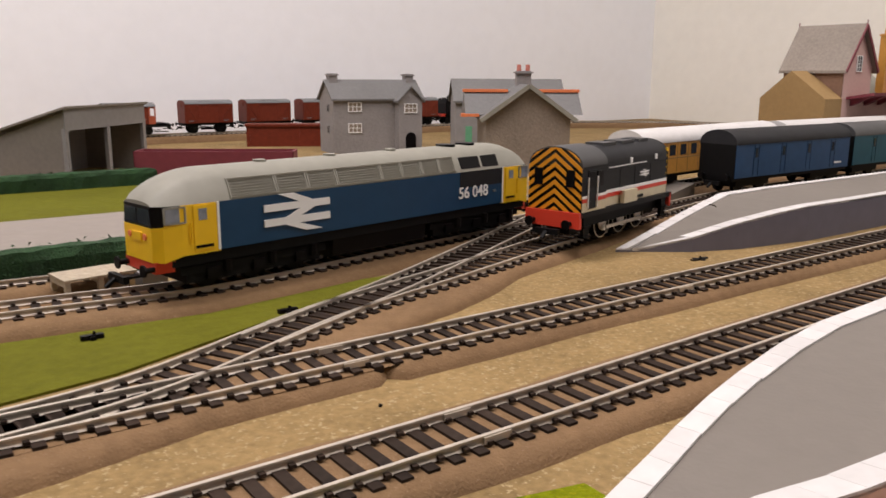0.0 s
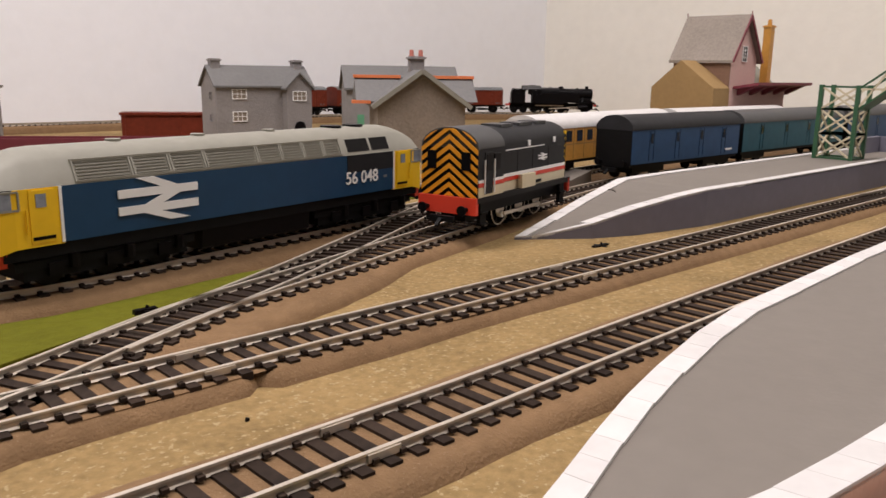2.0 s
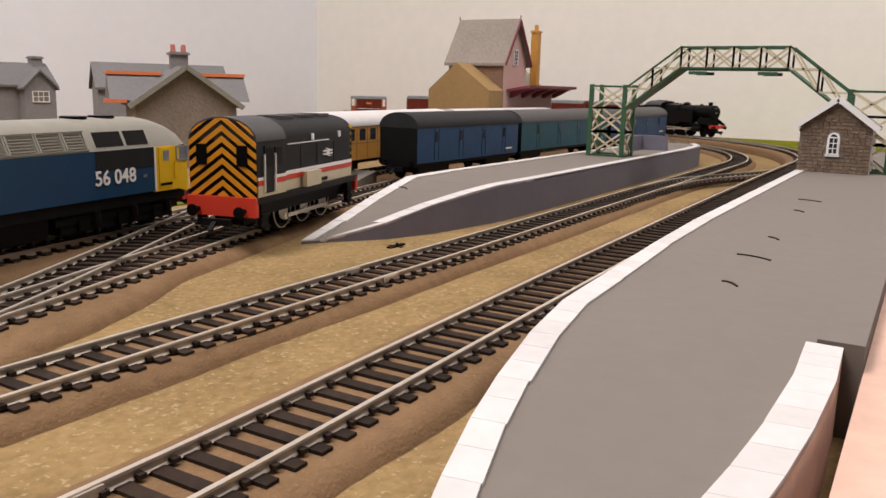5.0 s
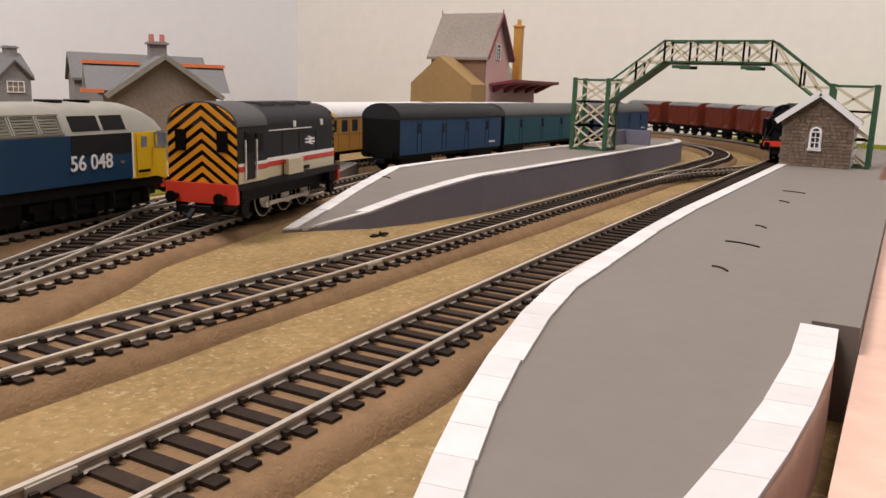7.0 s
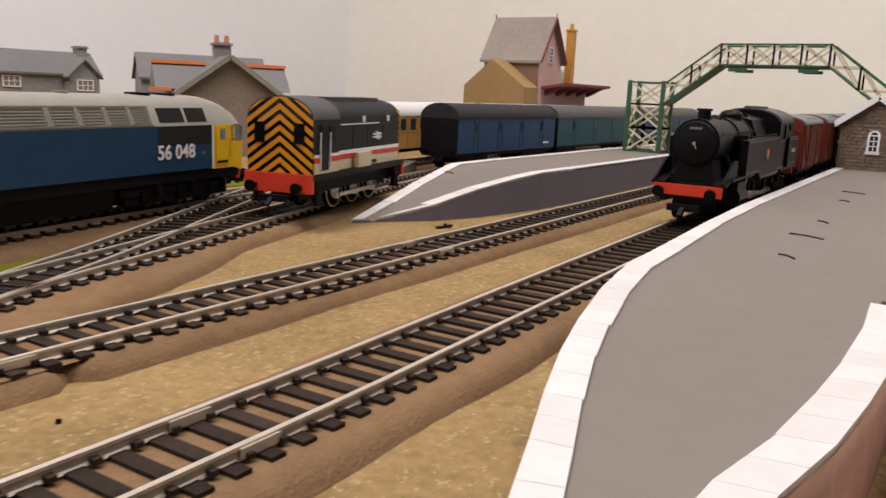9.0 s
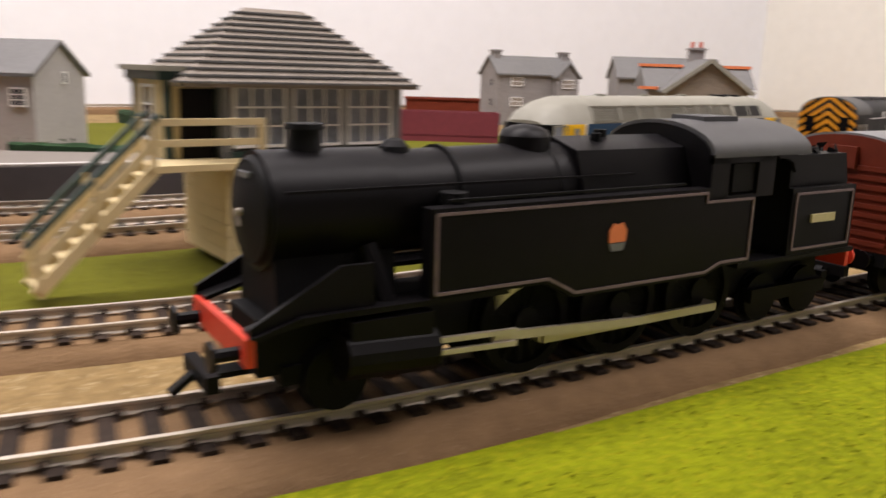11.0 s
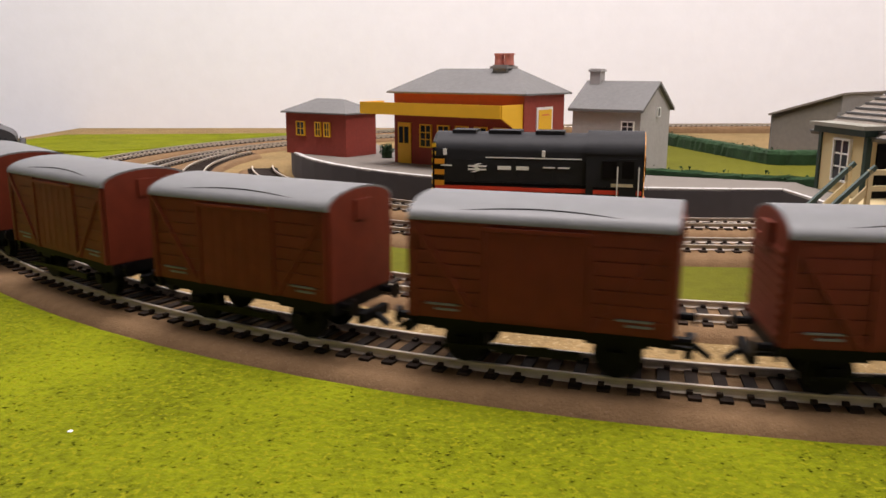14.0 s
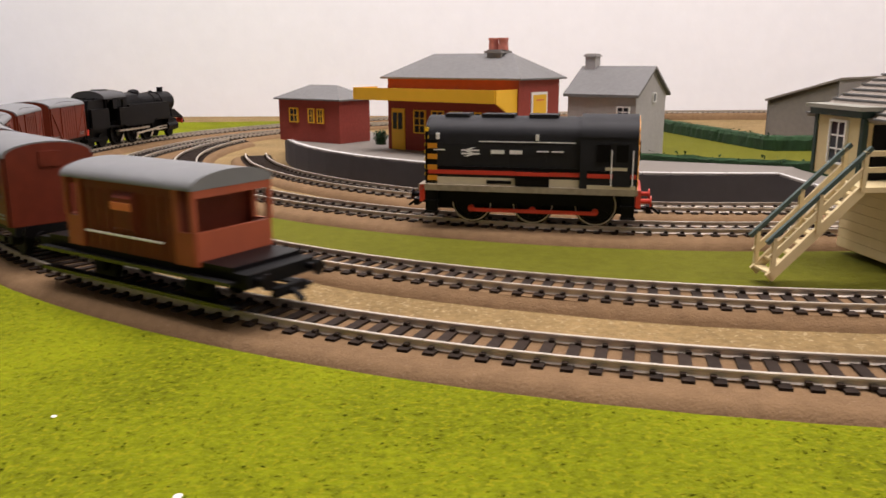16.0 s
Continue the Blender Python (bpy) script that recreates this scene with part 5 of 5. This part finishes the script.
part("arch_pane", MB().prism([(-.0005 + .0024 * math.cos(math.pi * k / 8), .0252 + .0026 * math.sin(math.pi * k / 8)) for k in range(9)], -.0030, -.0024, "x"), GLASS, hut)
part("window_surround", MB().box(-.0024, -.0047, .0128, -.0008, -.0032, .0250).box(-.0024, .0022, .0128, -.0008, .0037, .0250).box(-.0030, -.0052, .0118, -.0008, .0042, .0134), PUREW, hut)
rb = random.Random(3)
STN = [box(-.0006, -w / 2, -.0011, .0006, w / 2, .0011).mesh("stone", HUTST) for w in (.0030, .0038, .0046)]
z = .0014
row = 0
while z < .0475:
    half = .0240 if z < .0335 else .0240 * (1 - (z - .0335) / .0170)
    y = -half
    while y < half - .001:
        k = rb.randrange(3)
        w = (.0030, .0038, .0046)[k]
        yc = y + w / 2
        if yc + w / 2 < half + .0008 and not (abs(yc - .0005) < .0052 and .0115 < z < .0300):
            part("stone", STN[k], HUTST, hut, m=Matrix.Translation((-.0012, yc - .001, z)))
        y += w + .0003
    z += .0026
    row += 1

# footbridge
fb = thing("footbridge", "green and cream lattice footbridge over the lines", "footbridge", pose(0.724, 0.19, PZ, 0, 0, 0))
FBX = .012


def panel(o, pts, mat_x=CREAM):
    """Lattice between four corners (p0 p1 lower, p2 p3 upper): green frame with cream cross."""
    a, b, c, d = (Vector(p) for p in pts)
    f = MB()
    for p, q in ((a, b), (b, c), (c, d), (d, a)):
        f.beam(p, q, .0014, .0014)
    x = MB().beam(a, c, .0014, .0014).beam(b, d, .0014, .0014)
    pn = part("lattice_panel", f, GREEN, o)
    part("cross_brace", x, mat_x, pn)


for s in (-1, 1):
    tw = part("tower", MB().box(-.001, s * .0985 - .014, 0, .001, s * .0985 + .014, .001), GREEN, fb, "green lattice tower")
    for x in (-FBX, FBX):
        for y in (s * .0840, s * .1130):
            part("post", MB().box(x - .0016, y - .0016, 0, x + .0016, y + .0016, .0600), GREEN, tw)
        for z0, z1 in ((.001, .0205), (.0205, .0405), (.0405, .0585)):
            panel(tw, [(x, s * .0845, z0), (x, s * .1125, z0), (x, s * .1125, z1), (x, s * .0845, z1)])
    for y in (s * .0840, s * .1130):
        for z0, z1 in ((.001, .0205), (.0205, .0405)):
            panel(tw, [(-FBX, y, z0), (FBX, y, z0), (FBX, y, z1), (-FBX, y, z1)])
    part("stair_floor", MB().beam((0, s * .0840, .0405), (0, s * .0400, .0740), .022, .0012), GREEN, fb)
    for x in (-FBX, FBX):
        p = [(s * .0840, .0405), (s * .0620, .0572), (s * .0400, .0740)]
        for a, b in zip(p, p[1:]):
            panel(fb, [(x, a[0], a[1]), (x, b[0], b[1]), (x, b[0], b[1] + .0165), (x, a[0], a[1] + .0165)])
part("deck", box(-.011, -.0400, .0725, .011, .0400, .0737), GREEN, fb)
for x in (-FBX, FBX):
    for k in range(4):
        y0, y1 = .0400 - k * .02, .0200 - k * .02
        panel(fb, [(x, y0, .0740), (x, y1, .0740), (x, y1, .0900), (x, y0, .0900)])
    for y in (.026, -.026):
        part("sign_board", box(x - .001, y - .007, .0690, x + .001, y + .007, .0715), GREEN, fb)

tagged(part("low_wall", MB().box(.79, .292, PZ, .83, .296, PZ + .014).box(.826, .268, PZ, .83, .296, PZ + .014), PSIDE), "low grey wall piece on the platform", "wall")

# brick station with yellow canopy; +x local runs along the platform
bsn = thing("brick_station", "red brick station building with yellow canopy and grey hipped roof", "station", pose(-0.2235, 0.568, PZ, 0, 0, -38))
BW, BD, BH = .056, .028, .0525
part("wall", box(-BW, -BD, 0, BW, BD, BH), BRICK, bsn)
hip_roof(bsn, -BW - .004, -BD - .004, BW + .004, BD + .004, BH, BH + .0165, .026, SLATE)
chimney(bsn, .022, .0, BH + .010, BH + .0190, .0115, SHEDG)
for x in (.0182, .0262):
    part("chimney_pot", MB().cyl((x, 0, BH + .0188), (x, 0, BH + .0262), .0036, .0033, n=14).cyl((x, 0, BH + .0255), (x, 0, BH + .0270), .0038, .0038, n=14), POT, bsn, "dull red chimney pot")
can = part("canopy", MB().box(-BW - .010, -BD - .026, .0420, BW - .002, -BD, .0430).box(-BW - .010, -BD - .0268, .0370, BW - .002, -BD - .026, .0455).box(-BW - .011, -BD - .026, .0370, -BW - .010, -BD, .0455), YELP, bsn, "yellow platform canopy")
part("canopy_end", MB().prism([(-BD - .026, .0370), (-BD, .0250), (-BD, .0455), (-BD - .026, .0455)], BW - .002, BW - .001, "x"), YELP, can)
dr = part("door", box(-BW + .004, -BD - .0010, 0, -BW + .016, -BD, .030), YELP, bsn, "yellow panelled door")
for x in (-BW + .0055, -BW + .0105):
    part("door_pane", box(x, -BD - .0016, .0150, x + .0035, -BD - .0008, .0270), GLASS, dr)
for x in (-.026, -.010, .006, .022, .038):
    sash(bsn, x, -BD - .0004, .0210, .009, .015, "y", YELP, 2, 3)
pst = part("poster", box(BW, -.012, .0230, BW + .0008, .010, .0430), PUREW, bsn, "yellow and white notice")
part("poster_panel", box(BW + .0006, -.010, .0250, BW + .0012, .008, .0412), YELP, pst)
part("poster_bar", MB().box(BW + .001, -.006, .0372, BW + .0015, .004, .0382), ORANGE, pst)
an = thing("brick_lamp_hut", "small red brick hut with yellow windows on the platform", "hut", pose(-0.340, 0.650, PZ, 0, 0, -38))
part("wall", box(-.034, -.018, 0, .034, .018, .0345), BRICK, an)
hip_roof(an, -.037, -.021, .037, .021, .0345, .0450, .022, SLATE)
for x in (-.016, .004, .014):
    sash(an, x, -.0184, .0210, .008 if x < 0 else .005, .010, "y", YELP, 2, 2)

bush = thing("bush", "small round dark green bush on the platform", "bush", pose(-0.292, 0.612, PZ, 0, 0, 0))
rbu = random.Random(8)
fol = MB()
for _ in range(260):
    d = Vector((rbu.gauss(0, 1), rbu.gauss(0, 1), rbu.gauss(0, 1))).normalized() * rbu.uniform(.0035, .0062)
    c = Vector((d.x, d.y, .0058 + d.z * .9))
    q = [c + Vector((rbu.uniform(-1, 1), rbu.uniform(-1, 1), rbu.uniform(-1, 1))) * .0015 for _ in range(3)]
    fol.add(q, [(0, 1, 2)])
fol.dome((0, 0, .0), .0042, .0095)
part("foliage", fol, HEDGE, bush)

# small grey house with chimney
gh = thing("small_grey_house", "small pale grey rendered house with slate roof and chimney", "house", pose(-0.100, 0.632, -0.003, 0, 0, -38))
gable_block(gh, -.030, -.030, .028, .030, -.010, .0545, .0740, PALEST, SLATE)
chimney(gh, -.024, .0, .066, .0860, .009, PALEST)
sash(gh, .018, -.0304, .0400, .009, .010, "y", PUREW, 2, 3)
sash(gh, .0284, .004, .052, .004, .006, "x", PUREW, 1, 1)

# open fronted shed
sd = thing("open_shed", "grey lean-to shed with two open bays", "shed", pose(0.172, 0.833, 0, 0, 0, 45))
part("side_wall", MB().prism([(-.034, -.010), (.034, -.010), (.034, .033), (-.034, .056)], -.067, -.065, "x"), SHEDW, sd)
part("side_wall", MB().prism([(-.034, -.010), (.034, -.010), (.034, .033), (-.034, .056)], .065, .067, "x"), SHEDW, sd)
part("back_wall", box(-.067, .032, -.010, .067, .034, .037), SHEDG, sd)
part("roof", MB().prism([(-.037, .059), (.036, .0365), (.036, .0385), (-.037, .061)], -.070, .070, "x"), SHEDW, sd)
part("fascia", box(-.067, -.0345, .0400, .067, -.033, .0590), SHEDG, sd)
for x in (-.065, .0, .065):
    part("post", box(x - .0025, -.0345, -.010, x + .0025, -.031, .042), SHEDG, sd)

# signal box
sg = thing("signal_box", "cream and green signal box with grey tiled roof and stairs", "signal box", pose(-0.0445, 0.298, -0.003, 0, 0, 4))
SW, SD = .0320, .0195
part("base", box(-SW, -SD, 0, SW, SD, .034), BOXC, sg, "cream boarded base")
for k in range(8):
    part("base_board", box(-SW - .0004, -SD - .0004, .0005 + k * .0042, SW + .0004, SD + .0004, .0042 + k * .0042), BOXC, sg)
up = part("operating_room", box(-SW + .003, -SD + .002, .034, SW - .001, SD - .001, .0580), SHEDG, sg)
part("cill_band", box(-SW - .001, -SD - .001, .0335, SW + .001, SD + .001, .0365), BOXG, sg)
for k in range(3):
    sash(sg, -SW + .0115 + k * .0205, -SD - .0002, .0475, .0165, .018, "y", PUREW, 3, 3, GLASSL)
for yy in (-.008, .008):
    sash(sg, SW + .0002, yy, .0475, .014, .018, "x", PUREW, 3, 3, GLASSL)
    sash(sg, -SW + .0028, yy, .0475, .012, .018, "x", PUREW, 2, 3, GLASSL)
for x in (-SW, -SW + .0217, -SW + .0422, SW):
    part("corner_post", box(x - .0016, -SD - .0010, .034, x + .0016, -SD + .002, .0580), WROOF, sg)
X0, X1, INS = -SW - .016, SW + .004, .031
rf = hip_roof(sg, X0, -SD - .008, X1, SD + .008, .0580, .0825, INS, LICHEN)
for k in range(12):
    f = k / 12
    zc, hw = .0583 + .0245 * f, (SD + .008) * (1 - f)
    for s in (-1, 1):
        part("tile_course", MB().beam((X0 + INS * f, s * hw, zc), (X1 - INS * f, s * hw, zc), .0014, .0007), SLATE, rf)
    for x in (X0 + INS * f, X1 - INS * f):
        part("tile_course", MB().beam((x, -hw, zc), (x, hw, zc), .0014, .0007), SLATE, rf)
pc = part("porch", MB().box(-SW - .017, -SD + .004, .034, -SW, -SD + .006, .060).box(-SW - .017, SD - .004, .034, -SW, SD - .002, .060).box(-SW - .017, -SD + .004, .034, -SW - .015, SD - .002, .060), BOXC, sg, "cream porch")
part("porch_roof", box(-SW - .021, -SD + .001, .0612, -SW + .002, SD + .001, .0628), ROOFG, pc)
part("fascia", box(-SW - .0195, -SD + .0025, .0585, -SW + .001, SD - .0005, .0612), BOXG, pc, "dark green fascia")
for px, py in ((-SW - .0165, -SD + .0045), (-SW - .0165, SD - .0025), (-SW - .0010, -SD + .0045)):
    part("corner_trim", box(px - .0011, py - .0011, .034, px + .0011, py + .0011, .0590), BOXG, pc, "dark green corner trim")
part("porch_door", box(-SW - .0130, -SD + .0030, .034, -SW - .0025, -SD + .0042, .056), BLACK, pc)
sash(pc, -SW - .0172, .0, .048, .010, .016, "x", PUREW, 2, 3)
ld = part("landing", box(-SW - .027, -SD - .014, .0325, -SW + .006, -SD + .004, .0345), BOXC, sg)
stair = MB()
for yy in (-SD - .014, -SD - .002):
    stair.beam((-SW - .027, yy, .0335), (-SW - .060, yy, .0010), .0014, .0035)
stp = part("staircase", stair, BOXC, sg, "cream wooden staircase")
for k in range(9):
    f = (k + .5) / 9
    part("tread", box(-SW - .027 - .033 * f - .002, -SD - .014, .0335 - .0325 * f - .0004, -SW - .027 - .033 * f + .002, -SD - .002, .0335 - .0325 * f + .0004), BOXC, stp)
for yy in (-SD - .0145, -SD - .0015):
    for f in (0, .48, .97):
        part("baluster", MB().beam((-SW - .027 - .033 * f, yy, .0335 - .0325 * f), (-SW - .027 - .033 * f, yy, .0480 - .0325 * f), .0016, .0016), BOXC, stp)
    part("handrail", MB().beam((-SW - .025, yy, .0492), (-SW - .062, yy, .0145), .0016, .0016), material("green_grey_paint", (0.04, 0.07, 0.06), 0.5), stp, "dark green handrail")
    part("mid_rail", MB().beam((-SW - .027, yy, .0410), (-SW - .060, yy, .0085), .0010, .0024), BOXC, stp)
part("landing_rail", MB().beam((-SW - .027, -SD - .014, .0470), (-SW + .006, -SD - .014, .0470), .0012, .0020).beam((-SW - .027, -SD - .014, .0410), (-SW + .006, -SD - .014, .0410), .0010, .0020).beam((-SW + .006, -SD - .014, .034), (-SW + .006, -SD - .014, .048), .0018, .0018), BOXC, sg)
part("landing_post", box(-SW + .002, -SD - .013, 0, -SW + .005, -SD - .010, .033), BOXG, sg)

# buffer stop and bits by the siding
bf = thing("timber_stage", "small bleached wooden loading stage beside the siding", "platform", pose(0.080, 0.374, -0.0035, 0, 0, 8))
for k in range(7):
    part("plank", box(-.0165, -.0098 + k * .0028, .0052, .0150, -.0098 + k * .0028 + .0025, .0062), PALLET, bf)
for x in (-.0150, -.0010, .0125):
    part("bearer", box(x - .0011, -.0095, .0028, x + .0011, .0095, .0052), PALLET, bf)
    for y in (-.0085, .0085):
        part("leg", box(x - .0011, y - .0011, -.0045, x + .0011, y + .0011, .0030), PALLET, bf)
lv = thing("ground_frame", "dull grey lever frame beside the loading stage", "lever", pose(0.104, 0.372, -0.004, 0, 0, 8))
part("base", box(-.0060, -.0040, -.003, .0060, .0040, .0040), SHEDG, lv)
for x in (-.003, .002):
    part("lever", MB().beam((x, 0, .004), (x + .002, 0, .0105), .0009, .0009), SHEDG, lv)
for x, y, z, w in ((0.132, 0.287, -.004, .004), (0.116, 0.192, -.009, .004), (0.36, 0.262, -.008, .006), (0.062, 0.303, -.006, .004)):
    tagged(part("point_lever", MB().box(x - w, y - .0012, z, x + w, y + .0012, z + .0016).beam((x, y, z), (x + .001, y, z + .0026), .0008, .0008).box(x - .001, y - w * .6, z, x + .001, y + w * .6, z + .0012), BLACK), "small black plastic point lever on the ground", "lever")
for x, y, w in ((-0.312, 0.1145, .0012), (-0.352, 0.1525, .0008), (-0.199, 0.0995, .0010), (-0.375, 0.132, .0035), (-0.367, 0.127, .0012), (-0.272, 0.082, .0012), (-0.262, 0.076, .0030), (-0.28, 0.098, .0022)):
    tagged(part("pale_scrap", MB().dome((x, y, -.0053), w, w * .5, 6), PUREW), "tiny pale scrap lying on the grass", "debris")
ow = thing("open_wagon", "dark red open wagon body beside the road", "railway wagon", pose(0.264, 0.711, -0.008, 0, 0, -33))
part("body", MB().box(-.07, -.014, .006, .07, -.0125, .030).box(-.07, .0125, .006, .07, .014, .030).box(-.07, -.014, .006, -.0685, .014, .030).box(.0685, -.014, .006, .07, .014, .030).box(-.07, -.014, -.006, .07, .014, .008), MAROON, ow)
rw = thing("red_container", "long red brown storage container behind the house", "container", pose(0.500, 1.028, -0.008, 0, 0, -30))
part("body", MB().box(-.07, -.014, -.01, .07, .014, .030).box(-.072, -.016, .028, .072, .016, .031), BROWN, rw)
for x in (-.0665, 0, .0665):
    part("rib", box(x - .0015, -.0148, -.009, x + .0015, .0148, .028), BROWN, rw)
pl = thing("ramp_board", "pale card ramp board beside the coach", "ramp", pose(0.50, 0.408, 0, 0, 0, 14))
part("slab", MB().prism([(-.05, -.009), (.05, -.009), (.05, .004), (-.05, -.006)], -.010, .010, "y"), PTOP, pl)

RJ = MB().box(-.0045, -.0011, -.0022, .0045, .0011, -.0004).mesh("rail_joiner", RAIL)
for x, y in ((0.124, 0.1474), (0.124, 0.1646), (0.121, 0.2139), (0.121, 0.2311), (0.285, 0.2139), (0.285, 0.2311), (-0.02, 0.1474), (-0.02, 0.1646)):
    tagged(part("rail_joiner", RJ, RAIL, m=Matrix.Translation((x, y, 0))), "dull metal joiner clipped round the rail ends", "rail joiner")

# ---- goods train ----
PITCH, NV = 0.0925, 5
loco = tank_engine()
vans = [box_van()]
for k in range(NV - 1):
    vans.append(copy_thing(vans[0], pose(0, 0, 0)))
guard = brake_van()
RUN = [(-0.5, 0.043), (0.0, 0.124), (1.5, 0.388), (3.0, 0.705), (4.5, 1.06), (5.8, 1.378), (7.0, 1.667), (7.5, 1.772), (8.0, 1.886), (8.5, 1.999), (9.2, 2.172), (10.3, 2.448), (11.5, 2.7515), (12.0, 2.855), (12.5, 2.956), (13.0, 3.055), (13.75, 3.195), (14.5, 3.333), (15.0, 3.412), (15.5, 3.494), (16.0, 3.579), (16.5, 3.68)]


def front_at(t):
    """Distance of the engine's front at t, glided through the table."""
    for i in range(1, len(RUN) - 2):
        if RUN[i][0] <= t <= RUN[i + 1][0]:
            (a, p), (b, q) = RUN[i], RUN[i + 1]
            m0 = (q - RUN[i - 1][1]) / (b - RUN[i - 1][0])
            m1 = (RUN[i + 2][1] - p) / (RUN[i + 2][0] - a)
            h, u = b - a, (t - a) / (b - a)
            return (2 * u ** 3 - 3 * u ** 2 + 1) * p + (u ** 3 - 2 * u ** 2 + u) * h * m0 + (-2 * u ** 3 + 3 * u ** 2) * q + (u ** 3 - u ** 2) * h * m1
    return RUN[-2][1]


def on_line(s, half):
    """Pose of a vehicle whose two pivots stand on the line, half a wheelbase before and behind s."""
    a, b = loop(s + half), loop(s - half)
    yaw = math.degrees(math.atan2(a[1] - b[1], a[0] - b[0]))
    za, zb = rise(a[0], a[1]), rise(b[0], b[1])
    return pose((a[0] + b[0]) / 2, (a[1] + b[1]) / 2, (za + zb) / 2, 0, -math.degrees(math.atan2(za - zb, 2 * half)), yaw)


def motions():
    steps = [k * 0.25 for k in range(65)]
    walk(loco, [(t, on_line(front_at(t) - 0.1025, 0.040)) for t in steps])
    for k, v in enumerate(vans):
        walk(v, [(t, on_line(front_at(t) - 0.187 - PITCH * (k + 0.5), 0.021)) for t in steps])
    walk(guard, [(t, on_line(front_at(t) - 0.185 - PITCH * NV - 0.0655, 0.024)) for t in steps])
    fine = [k * 0.05 for k in range(321)]
    for ob, x, s in GEAR:
        rows = []
        for t in fine:
            a = front_at(t) / 0.0112 + (0.0 if s < 0 else math.pi / 2)
            if x is None:
                rows.append((t, pose(0.0034 * math.sin(a), 0, 0.0034 * math.cos(a))))
            elif s < 0:
                rows.append((t, Matrix.Translation((x, s * .0088, .0112)) @ Matrix.Rotation(a, 4, "Y")))
            else:
                rows.append((t, Matrix.Translation((x, s * .0088, .0112)) @ Matrix.Rotation(math.pi, 4, "Z") @ Matrix.Rotation(-a, 4, "Y")))
        walk(ob, rows)


motions()
